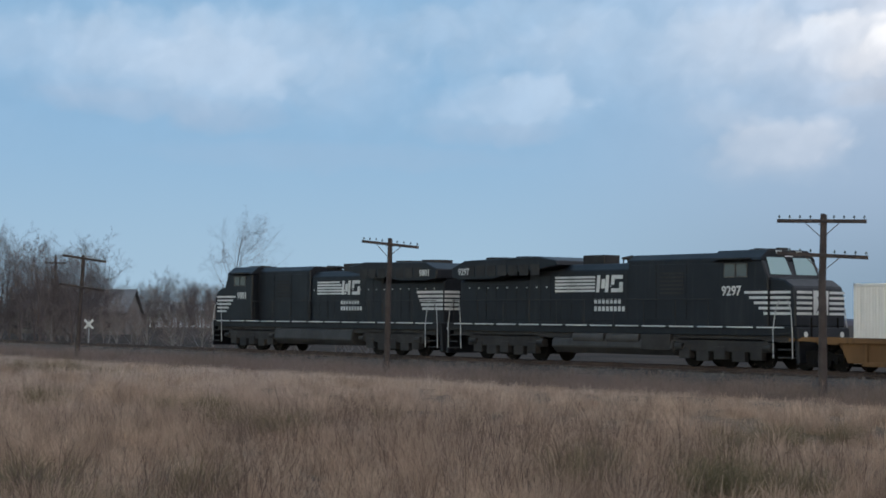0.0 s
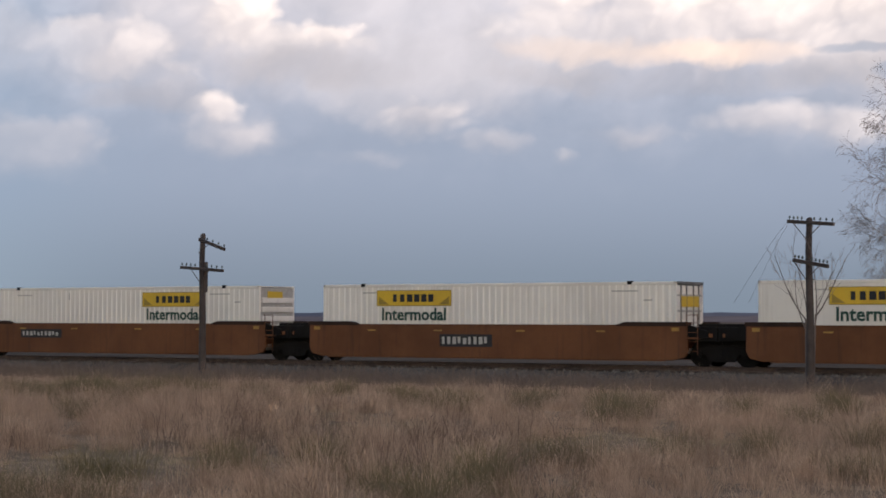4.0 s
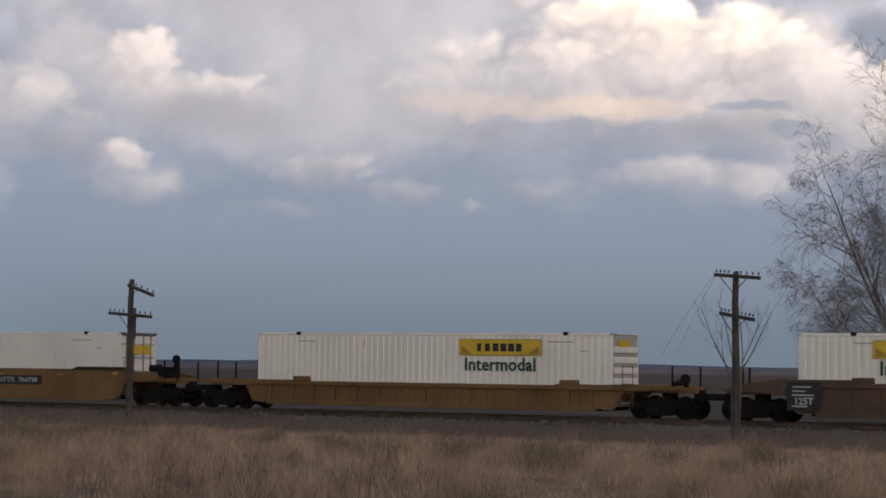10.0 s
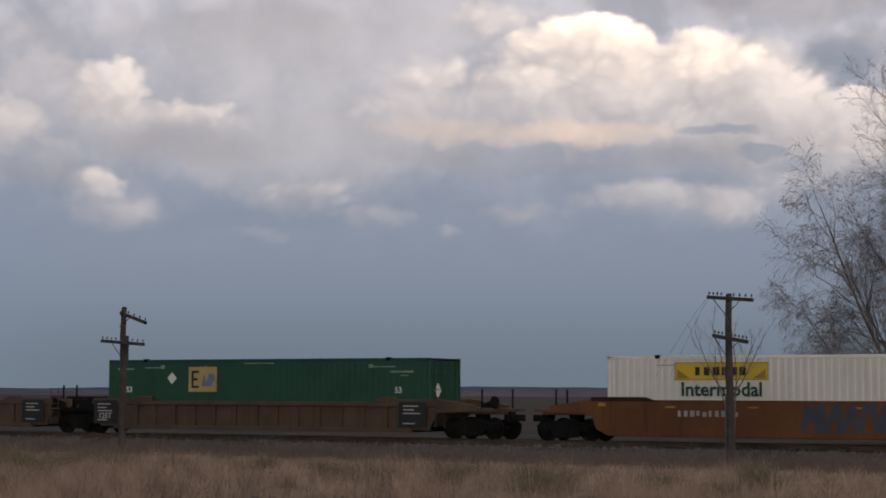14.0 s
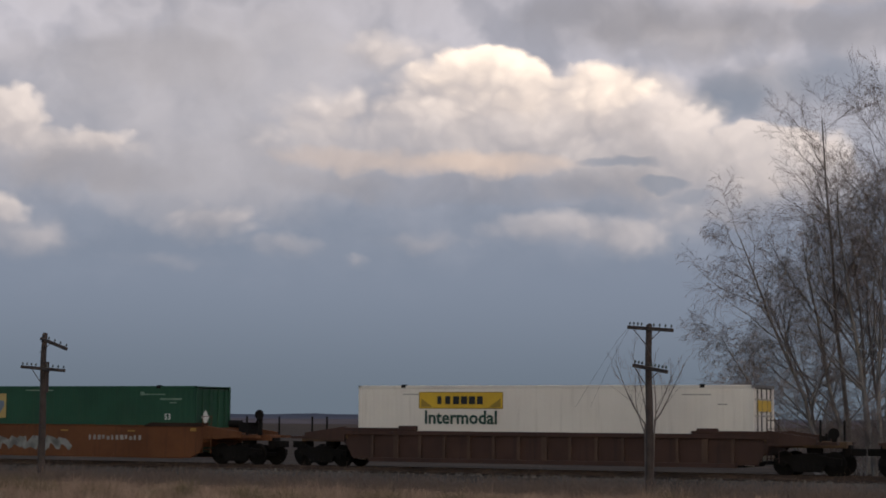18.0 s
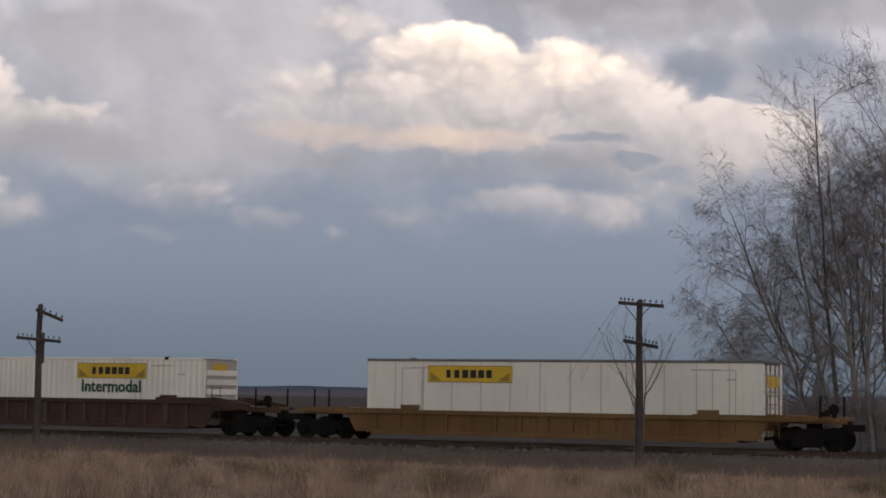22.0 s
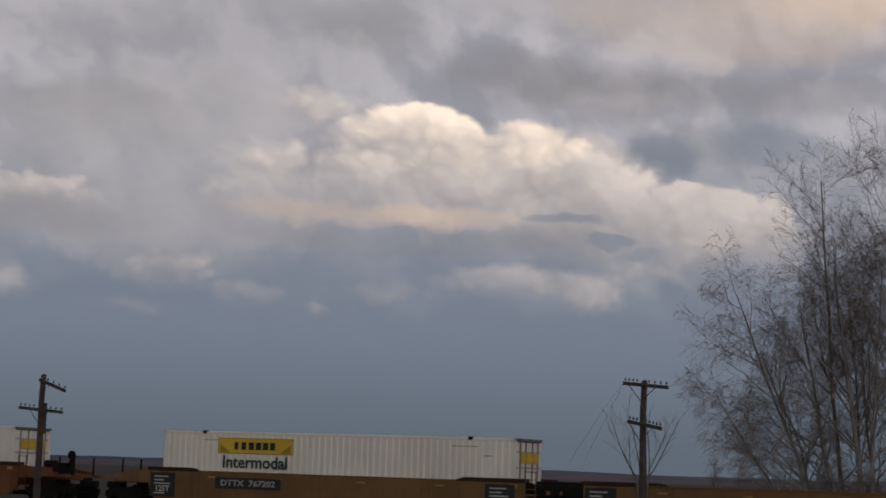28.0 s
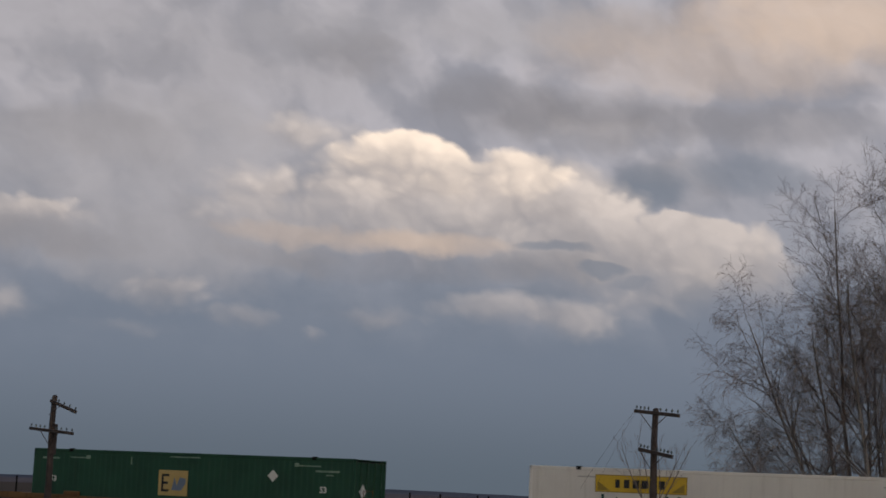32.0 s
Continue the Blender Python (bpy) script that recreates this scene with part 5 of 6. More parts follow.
def locomotive(number, label):
    t = thing("locomotive", label, "locomotive", "locomotives of the train")
    # frame and underframe
    frame_ob = part("frame", boxes((-10.75, -1.4, 1.28, 10.75, 1.4, 1.62), (-10.75, -1.5, 1.56, 10.75, 1.5, 1.64)), LOCO_BLACK, t, bevel=.02)
    bm = bmesh.new()
    prism(bm, [(-.95, 1.3), (-.95, 1.16), (-1.38, 1.02), (-1.46, .7), (-1.2, .42), (1.2, .42), (1.46, .7), (1.38, 1.16), (1.3, 1.3)], "x", -3.3, 4.2)
    part("fuel_tank", bm, FUEL_GREY, t, "grimy dark grey fuel tank", .04)
    for s in (-1, 1):
        if s < 0:
            for x0 in (-1.9, .25):
                part("air_tank", tubes(((x0, -1.22, 1.08), (x0 + 1.95, -1.22, 1.08), .25), n=16), TANK_GREY, t, "dusty grey air tank")
            part("equipment_box", boxes((2.4, -1.45, .62, 4.1, -1.0, 1.28)), LOCO_GRIME, t, bevel=.02)
        for i in range(13):
            x = -10.3 + i * 1.6
            part("sill_stripe", side_box(s, x, x + 1.38, 1.5, .006, 1.575, 1.625), STRIPE, frame_ob, "pale sill stripe")
    part("underframe_skirt", boxes((-10.6, -1.3, 1.05, 10.6, 1.3, 1.3)), LOCO_GRIME, t, bevel=.02)
    for x in (-6.75, 6.75):
        bogie(t, x, .53, 3, 1.95, True)
    # long hood in sections
    def hood(name, x0, x1, half, top, eave, mat=LOCO_BLACK):
        bm = bmesh.new()
        prism(bm, [(-half, 1.62), (-half, eave), (-half * .72, top), (half * .72, top), (half, eave), (half, 1.62)], "x", x0, x1)
        return part(name, bm, mat, t, bevel=.03)
    engine = hood("engine_hood", -5.4, 1.2, .98, 4.22, 3.95)
    blower = hood("blower_hood", 1.2, 6.5, 1.08, 4.52, 4.3)
    rad = hood("radiator_hood", -10.5, -5.4, .98, 3.75, 3.55)
    bm = bmesh.new()
    prism(bm, [(-10.55, 3.72), (-10.55, 4.18), (-9.6, 4.5), (-4.4, 4.6), (-3.0, 4.4), (-2.9, 4.18), (-4.4, 3.98), (-6.2, 3.88), (-7.4, 3.62), (-9.9, 3.62)], "y", -1.48, 1.48)
    wing = part("radiator_wing", bm, LOCO_BLACK, t, "flared black radiator housing", .04)
    for s in (-1, 1):
        for i in range(7):
            x = -9.4 + i * .78
            part("radiator_louvre", side_box(s, x, x + .62, 1.48, .012, 3.78, 4.25), LOCO_GRIME, wing)
        for i in range(6):
            x = -9.9 + i * .73
            part("hood_door", side_box(s, x, x + .66, .98, .02, 1.8, 3.4), LOCO_BLACK, rad, bevel=.008)
        for i in range(9):
            x = -5.3 + i * .71
            part("hood_door", side_box(s, x, x + .66, .98, .02, 1.8, 3.8), LOCO_BLACK, engine, bevel=.008)
        for x, w in ((1.4, 1.5), (3.05, 1.6), (4.8, 1.5)):
            part("hood_door", side_box(s, x, x + w, 1.08, .02, 1.85, 4.1), LOCO_BLACK, blower, bevel=.008)
        for i in range(6):
            part("vent_slat", side_box(s, 3.15, 4.5, 1.1, .03, 2.9 + i * .16, 2.98 + i * .16), LOCO_GRIME, blower)
        for i in range(16):
            part("latch", side_box(s, -9.8 + i * .7, -9.72 + i * .7, 1.0 if i < 15 else 1.1, .025, 3.22, 3.28), GALV, rad if i < 9 else engine)
        # sweeping stripes with a block emblem, and two rows of bars for the road's name
        m0, m1, n0, b0 = (-3.6, -.95, -1.0, -.85) if s < 0 else (.6, -1.5, -1.65, -1.75)
        g = 1 if s < 0 else -1
        for i in range(5):
            a, b = sorted((m0, m1 - .16 * (4 - i) * (1 if s > 0 else 0)))
            part("logo_stripe", side_box(s, a, b, 1.006, .006, 3.02 + i * .145, 3.11 + i * .145), STRIPE, t, "white painted stripe")
        for u, wide, lo, hi in ((0, .2, 3.0, 3.72), (.3, .22, 3.16, 3.56), (.56, .2, 3.0, 3.72), (.92, .72, 3.0, 3.16), (.92, .2, 3.32, 3.6), (1.42, .22, 3.12, 3.42), (.94, .7, 3.56, 3.72)):
            bm = bmesh.new()
            k = (.05 if s < 0 else -.05) * (hi - lo)
            a, b = sorted((b0 + g * u, b0 + g * (u + wide)))
            prism(bm, [(a - k, lo), (b - k, lo), (b + k, hi), (a + k, hi)], "y", *sorted((s * 1.006, s * 1.014)))
            part("logo_block", bm, STRIPE, t, "white block emblem")
        for row, n in ((2.52, 7), (2.2, 8)):
            for i in range(n):
                a, b = sorted((n0 + g * .25 * i, n0 + g * (.25 * i + .17)))
                part("name_bar", side_box(s, a, b, 1.006, .006, row, row + .2), STRIPE, t)
    # roof fittings
    part("exhaust_outlet", boxes((-2.4, -.45, 4.2, -1.0, .45, 4.62)), LOCO_GRIME, t, bevel=.03)
    bm = bmesh.new()
    for i, y in enumerate((-.25, 0, .25)):
        tube(bm, (-.1, y, 4.45), (.55 + .1 * i, y, 4.45), .04, .12, n=10)
        tube(bm, (0, y, 4.2), (0, y, 4.45), .03, n=6)
    part("horn", bm, LOCO_GRIME, t, "cluster of air horns")
    for x in (-8.6, -6.4):
        bm = bmesh.new()
        tube(bm, (x, 0, 4.5), (x, 0, 4.66), .75, n=20)
        part("radiator_fan", bm, LOCO_GRIME, wing)
    # cab
    bm = bmesh.new()
    prism(bm, [(6.5, 1.62), (6.5, 4.16), (9.15, 4.16), (9.45, 3.5), (9.45, 1.62)], "y", -1.5, 1.5)
    cab = part("cab", bm, LOCO_BLACK, t, "black wide-nosed cab", .05)
    bm = bmesh.new()
    prism(bm, [(-1.54, 4.14), (-1.5, 4.26), (-1.1, 4.58), (1.1, 4.58), (1.5, 4.26), (1.54, 4.14)], "x", 6.45, 9.12)
    part("cab_roof", bm, LOCO_BLACK, t, "black cab roof with sloping sides", .03)
    for s in (-1, 1):
        for x0, x1 in ((7.2, 7.72), (7.84, 8.36)):
            w = part("cab_window", side_box(s, x0, x1, 1.5, .012, 3.56, 4.02), SIDE_GLASS, cab, "cab side window")
            part("window_frame", boxes((x0 - .05, min(s * 1.5, s * 1.52), 3.51, x0, max(s * 1.5, s * 1.52), 4.07), (x1, min(s * 1.5, s * 1.52), 3.51, x1 + .05, max(s * 1.5, s * 1.52), 4.07), (x0, min(s * 1.5, s * 1.52), 4.02, x1, max(s * 1.5, s * 1.52), 4.07), (x0, min(s * 1.5, s * 1.52), 3.51, x1, max(s * 1.5, s * 1.52), 3.56)), TANK_GREY, w)
        part("sun_visor", boxes((6.75, min(s * 1.5, s * 1.8), 4.2, 8.6, max(s * 1.5, s * 1.8), 4.25)), LOCO_GRIME, cab)
        words("road_number", number, .52, STRIPE, cab, pose(7.55, s * 1.507, 2.98, 90, 0, 0 if s < 0 else 180), "white road number")
        words("road_number", number, .42, STRIPE, t, pose(-9.6, s * 1.492, 3.98, 90, 0, 0 if s < 0 else 180), "white road number")
        # two windscreen panes on the raked front
        m = pose(9.262, s * .72, 3.95) @ pose(0, 0, 0, 0, 0, 90) @ pose(0, 0, 0, 66.5, 0, 0)
        bm = bmesh.new()
        prism(bm, [(-.58, -.36), (.58, -.36), (.5, .36), (-.5, .36)], "z", -.004, .012)
        part("windscreen", bm, CAB_GLASS, cab, "windscreen with a pale green reflection in its colour").matrix_basis = m
        part("number_board", boxes((8.85, s * .55 - .3, 4.4, 9.12, s * .55 + .3, 4.58)), LOCO_GRIME, cab, bevel=.01)
        words("board_number", number, .17, STRIPE, cab, pose(9.125, s * .55, 4.49, 90, 0, 90))
    for i in range(6):
        part("roof_light", boxes((6.9 + i * .35, -.3 + .1 * (i % 2), 4.55, 7.08 + i * .35, .3, 4.62 + .03 * (i % 3))), LOCO_GRIME, cab)
    part("headlight", boxes((9.0, -.2, 4.32, 9.16, .2, 4.5)), LAMP_LENS, cab, "twin headlight")
    # nose
    bm = bmesh.new()
    prism(bm, [(9.4, 1.62), (9.4, 3.5), (10.15, 3.42), (10.62, 3.15), (10.75, 2.6), (10.75, 1.62)], "y", -1.38, 1.38)
    nose = part("nose", bm, LOCO_BLACK, t, "blunt black nose with white stripes", .06)
    for i in range(5):
        z = 2.08 + i * .2
        for s in (-1, 1):
            part("nose_stripe", side_box(s, 9.45 - (.25 * i + .2), 9.45, 1.5, .006, z, z + .1), STRIPE, cab)
            part("nose_stripe", side_box(s, 9.47, 10.5, 1.38, .006, z, z + .1), STRIPE, nose)
            part("nose_stripe", boxes((10.752, s * .9 - .42, z, 10.76, s * .9 + .42, z + .1)), STRIPE, nose)
            if number != "9801":
                continue
            part("tail_stripe", side_box(s, -10.45, -8.8 + .12 * i, 1.005, .006, z + .15, z + .27), STRIPE, rad)
            part("tail_stripe", boxes((-10.508, s * .5 - .45, z + .15, -10.50, s * .5 + .45, z + .27)), STRIPE, rad)
    bm = bmesh.new()
    prism(bm, [(-.4, 2.08), (.4, 2.08), (.42, 3.0), (-.42, 3.0)], "x", 10.752, 10.764)
    badge = part("nose_emblem", bm, STRIPE, nose, "white emblem with a dark shape")
    bm = bmesh.new()
    prism(bm, [(-.28, 2.15), (-.1, 2.5), (-.2, 2.75), (.1, 2.92), (.22, 2.7), (.05, 2.5), (.18, 2.18), (0, 2.4)], "x", 10.764, 10.769)
    part("emblem_shape", bm, BLACK, badge)
    # ends: pilots, couplers, steps, rails
    for e in (-1, 1):
        bm = bmesh.new()
        prism(bm, [(e * 10.75, .95), (e * 10.75, 1.6), (e * 10.9, 1.6), (e * 11.0, .3), (e * 10.85, .22)], "y", -1.42, 1.42)
        part("pilot", bm, LOCO_BLACK, t, bevel=.015)
        part("coupler", boxes((min(e * 10.9, e * 11.18), -.15, .72, max(e * 10.9, e * 11.18), .15, 1.02)), LOCO_GRIME, t, "grimy steel coupler", .02)
        for s in (-1, 1):
            for i in range(4):
                part("step", boxes((min(e * 10.0, e * 10.7), min(s * 1.22, s * 1.52), .45 + i * .3, max(e * 10.0, e * 10.7), max(s * 1.22, s * 1.52), .5 + i * .3)), LOCO_GRIME, t)
            bm = bmesh.new()
            for x in (9.75, 10.72):
                pts = [Vector((e * x, s * 1.5, .45)), Vector((e * x, s * 1.53, 1.5)), Vector((e * (x + (.12 if x < 10 else -.1)), s * 1.5, 2.3)), Vector((e * (x + .25 if x < 10 else x - .3), s * 1.46, 2.62))]
                for a, b in zip(pts, pts[1:]):
                    tube(bm, a, b, .022, n=6)
            part("grab_rail", bm, GALV, t, "pale curved grab rail")
            part("ditch_light", tubes(((e * 10.85, s * 1.0, 1.35), (e * 10.93, s * 1.0, 1.35), .11), n=12), LAMP_LENS, t, "round ditch light")
    for s in (-1, 1):
        part("handrail", tubes(((-10.5, s * 1.45, 2.68), (6.5, s * 1.45, 2.68), .02), n=6), LOCO_GRIME, t)
        for i in range(10):
            x = -10.4 + i * 1.85
            part("rail_post", tubes(((x, s * 1.45, 1.62), (x, s * 1.45, 2.68), .018), n=6), LOCO_GRIME, t)
    return t


LOCO_HEAD = -126.2
lead = locomotive("9801", "black freight locomotive leading, cab forward, with white stripes")
trail = locomotive("9297", "black freight locomotive running tail first, with white stripes")
lead["turned"] = 1
LOCOS.append((lead, LOCO_HEAD + 11.15, pose(0, 0, 0, 0, 0, 180)))
LOCOS.append((trail, LOCO_HEAD + 33.45, pose(0, 0, 0)))

# painted marks and sprayed sides on single cars
GREY_SPRAY = material("spray_grey", (0.25, 0.255, 0.245), (0.10, 0.10, 0.095), 0.7, scale=2.2, fine=9.0, bump=0)
PALE_SPRAY = material("spray_pale", (0.36, 0.36, 0.35), (0.24, 0.24, 0.235), 0.7, scale=2.2, bump=0)
DARK_SPRAY = material("spray_dark", (0.05, 0.055, 0.08), (0.035, 0.04, 0.06), 0.6, bump=0)
RED_MARK = material("mark_red", (0.16, 0.035, 0.025), (0.12, 0.03, 0.02), 0.6, bump=0)
MARK_PALE = material("mark_pale", (0.33, 0.32, 0.30), (0.22, 0.21, 0.20), 0.6, bump=0)
mark_car(o1[0], [(2.6, 1.0, 2.3, .2, FADED_AND_SHADE, BLACK)])
mark_car(o1[1], [(6.0, .78, 2.2, .3, FADED_AND_SHADE, BLACK)])
mark_car(o1[2], [(9.3, .95, 2.5, .22, MARK_PALE, None)])
mark_car(o2[0], [(3.0, .98, 2.2, .2, MARK_PALE, BLACK)])
mark_car(o2[1], [(8.3, .75, 1.9, .5, RED_MARK, None)])
mark_car(o2[2], [(9.3, .95, 2.6, .22, MARK_PALE, BLACK, "DTTX  766738")])
words("size_mark", "53", .62, RUST_DARK, o2[1], pose(.45, -1.526, .66, 90, 0, 0), "dark number 53")
mark_car(o3[0], [(2.9, .98, 2.4, .22, MARK_PALE, None)])
mark_car(o3[2], [(10.9, .95, 2.8, .2, MARK_PALE, None)])
mark_car(o4, [(3.2, .95, 3.0, .26, MARK_PALE, None, "DTTX  645784"), (10.6, .8, 2.0, .38, MARK_PALE, None)])
mark_car(o6[0], [(2.9, .98, 2.9, .26, MARK_PALE, BLACK, "DTTX  767202")])
mark_car(o6[1], [(8.3, .75, 1.9, .5, RED_MARK, None)])
words("size_mark", "53", .62, RUST_DARK, o6[0], pose(-.05, -1.526, .85, 90, 0, 0), "dark number 53")
scrawl(o3[0], 7.6, 11.8, .5, 1.4, DARK_SPRAY, 5, "dark sprayed scrawl")
scrawl(o3[1], 2.3, 11.0, .45, 1.42, GREY_SPRAY, 6, "large pale grey sprayed scrawl")
scrawl(o3[2], -.1, 3.9, .55, 1.45, PALE_SPRAY, 7, "pale sprayed scrawl")
scrawl(o3[2], 5.4, 9.9, .62, 1.0, GREY_SPRAY, 12, "faint grey sprayed scrawl")
scrawl(o5, 3.4, 9.0, .45, 1.42, GREY_SPRAY, 8, "large pale grey sprayed scrawl")
scrawl(o5, .8, 3.2, .5, 1.35, DARK_SPRAY, 9, "dark sprayed scrawl")

# ---- clouds ----
# A cloud deck like a shallow bowl overhead, drifting with the wind. Its pattern is laid out by bearing and height as seen from the field.
WIND = Vector((-9.0, 0.0, 0.0))
PUFFS = []


def puff(kind, bearing, height, wide, tall, light, weight, soft):
    """V grey veil, E warm veil, S gap of sky, C heaped cloud, P pale heap, Q its grey base; light 0 to 1.2, soft: the blur of the upper rim."""
    PUFFS.append((kind, bearing, height, wide, tall, light, weight, soft))


puff("V", 31.42, 14.39, 8.28, 2.17, 0.54, 0.55, 0.50)
puff("V", 23.51, 15.53, 5.13, 1.19, 0.62, 0.50, 0.50)
puff("V", 17.84, 15.26, 4.33, 0.99, 0.66, 0.60, 0.50)
puff("V", 35.40, 11.31, 4.33, 0.79, 0.40, 0.50, 0.50)
puff("V", 25.35, 14.34, 1.77, 0.89, 0.36, 0.55, 0.50)
puff("V", 31.34, 12.15, 2.76, 0.79, 0.52, 0.50, 0.50)
puff("V", 20.77, 12.89, 2.56, 0.89, 0.30, 0.52, 0.50)
puff("V", 17.40, 12.85, 3.55, 0.63, 0.32, 0.45, 0.50)
puff("V", 12.24, 12.22, 4.14, 0.67, 0.33, 0.52, 0.50)
puff("E", 12.51, 14.32, 5.92, 1.19, 0.50, 0.55, 0.50)
puff("E", 8.80, 15.67, 4.53, 1.38, 0.80, 0.85, 0.50)
puff("E", 15.57, 15.26, 3.35, 0.89, 0.30, 0.45, 0.50)
puff("V", 29.40, 11.46, 4.14, 1.19, 0.70, 0.55, 0.50)
puff("V", 33.77, 11.13, 2.56, 0.79, 0.46, 0.50, 0.50)
puff("V", 17.60, 12.26, 3.16, 0.79, 0.33, 0.60, 0.50)
puff("V", 34.13, 10.91, 6.50, 1.77, 0.64, 0.55, 0.50)
puff("V", 34.89, 11.58, 2.37, 0.59, 0.46, 0.40, 0.50)
puff("V", 42.18, 10.80, 1.77, 0.79, 0.36, 0.30, 0.50)
puff("V", 33.62, 7.92, 5.92, 1.38, 0.50, 0.50, 0.50)
puff("V", 32.83, 8.74, 5.92, 2.37, 0.62, 0.50, 0.50)
puff("C", 15.48, 10.44, 2.07, 0.99, 0.25, 0.45, 0.60)
puff("C", 17.69, 11.83, 2.39, 0.65, 0.22, 0.50, 0.60)
puff("C", 15.86, 10.47, 1.46, 0.51, 0.20, 0.45, 0.60)
puff("S", 16.43, 9.92, 1.19, 0.67, 0.30, 0.70, 0.50)
puff("S", 16.46, 10.28, 1.77, 0.83, 0.30, 0.70, 0.50)
puff("S", 13.07, 10.67, 2.37, 0.89, 0.30, 0.65, 0.50)
puff("C", 27.54, 11.78, 1.65, 0.55, 0.75, 0.80, 0.50)
puff("C", 22.62, 9.58, 5.69, 1.85, 0.55, 0.90, 0.40)
puff("C", 18.91, 9.08, 2.07, 1.21, 0.75, 0.95, 0.10)
puff("C", 24.25, 10.62, 2.37, 1.49, 1.15, 1.00, 0.12)
puff("C", 20.99, 10.35, 1.93, 1.13, 1.10, 1.00, 0.12)
puff("C", 15.72, 7.98, 2.73, 1.35, 0.62, 0.95, 0.10)
puff("C", 13.87, 7.95, 1.52, 1.10, 0.58, 0.80, 0.20)
puff("C", 18.93, 8.00, 3.06, 1.21, 0.45, 0.80, 0.20)
puff("C", 29.08, 9.85, 1.60, 0.66, 0.74, 0.85, 0.45)
puff("C", 26.44, 9.72, 1.65, 0.66, 0.85, 0.80, 0.30)
puff("C", 23.43, 8.76, 2.62, 1.10, 0.55, 0.70, 0.40)
puff("C", 27.81, 8.70, 3.72, 0.99, 0.50, 0.60, 0.50)
puff("E", 24.59, 8.15, 3.16, 0.40, 0.60, 0.80, 0.50)
puff("E", 28.94, 8.31, 2.37, 0.35, 0.30, 0.60, 0.50)
puff("V", 25.39, 7.35, 4.53, 0.47, 0.28, 0.27, 0.50)
puff("V", 20.48, 7.52, 2.17, 0.43, 0.30, 0.33, 0.50)
puff("V", 29.00, 7.59, 2.37, 0.35, 0.30, 0.25, 0.50)
puff("S", 19.95, 8.18, 1.38, 0.25, 0.30, 0.65, 0.50)
puff("S", 18.76, 7.52, 0.95, 0.28, 0.30, 0.70, 0.50)
puff("S", 21.08, 6.79, 1.19, 0.28, 0.30, 0.47, 0.50)
puff("S", 17.82, 7.16, 0.79, 0.24, 0.30, 0.47, 0.50)
puff("C", 22.20, 6.19, 1.92, 0.48, 0.28, 0.52, 0.40)
puff("C", 20.14, 5.99, 1.37, 0.55, 0.34, 0.60, 0.30)
puff("C", 17.86, 6.57, 1.19, 0.40, 0.30, 0.52, 0.30)
puff("C", 41.21, 9.13, 2.73, 1.35, 0.29, 0.58, 0.30)
puff("C", 42.17, 10.63, 1.32, 0.88, 0.25, 0.34, 0.50)
puff("C", 39.40, 9.11, 1.35, 1.44, 0.70, 0.95, 0.12)
puff("C", 42.59, 7.96, 1.02, 0.62, 0.51, 0.58, 0.20)
puff("C", 38.05, 8.54, 0.77, 0.51, 0.35, 0.70, 0.25)
puff("C", 36.65, 8.61, 1.25, 0.55, 0.65, 0.95, 0.14)
puff("V", 37.29, 7.69, 2.96, 0.55, 0.34, 0.50, 0.50)
puff("C", 40.96, 7.38, 0.59, 0.40, 0.41, 0.36, 0.20)
puff("V", 41.74, 6.69, 2.17, 0.47, 0.32, 0.40, 0.50)
puff("C", 39.66, 6.37, 0.81, 0.50, 0.53, 0.85, 0.26)
puff("C", 38.86, 5.81, 1.11, 0.40, 0.24, 0.50, 0.62)
puff("C", 33.06, 6.32, 1.32, 0.66, 0.26, 0.75, 0.18)
puff("C", 30.61, 5.53, 0.77, 0.33, 0.20, 0.50, 0.30)
puff("C", 28.52, 5.00, 0.37, 0.24, 0.24, 0.48, 0.20)
puff("C", 34.69, 5.00, 0.74, 0.17, 0.14, 0.35, 0.50)
puff("C", 26.49, 5.72, 0.83, 0.18, 0.16, 0.35, 0.50)
puff("C", 43.38, 8.08, 2.62, 0.99, 0.41, 0.54, 0.25)
puff("C", 41.61, 7.38, 1.46, 0.70, 0.25, 0.41, 0.30)
puff("C", 45.02, 5.16, 2.18, 0.96, 0.12, 0.44, 0.25)
puff("C", 46.66, 6.12, 1.28, 0.55, 0.10, 0.31, 0.50)
puff("C", 38.90, 5.56, 1.37, 0.44, 0.25, 0.50, 0.40)
puff("C", 47.00, 8.18, 1.96, 1.10, 0.25, 0.41, 0.40)
puff("C", 21.00, 6.15, 2.57, 0.51, 0.36, 0.40, 0.40)
puff("C", 26.27, 5.76, 0.74, 0.29, 0.16, 0.40, 0.40)
puff("P", 62.78, 7.76, 5.83, 1.24, 0.60, 0.48, 0.50)
puff("P", 62.22, 7.45, 2.46, 0.94, 0.85, 0.56, 0.35)
puff("P", 66.64, 7.84, 3.81, 1.01, 0.50, 0.40, 0.60)
puff("Q", 64.78, 6.36, 2.96, 0.43, 0.30, 0.50, 0.50)
puff("Q", 61.70, 6.08, 1.77, 0.52, 0.30, 0.60, 0.50)
puff("Q", 65.66, 6.67, 2.37, 0.32, 0.30, 0.35, 0.50)
puff("P", 52.89, 6.51, 2.12, 0.90, 0.85, 0.60, 0.30)
puff("P", 54.89, 6.27, 1.35, 0.59, 0.40, 0.40, 0.50)
puff("Q", 53.44, 5.69, 2.17, 0.35, 0.30, 0.45, 0.50)
puff("P", 58.23, 6.93, 2.46, 1.12, 0.30, 0.32, 0.60)
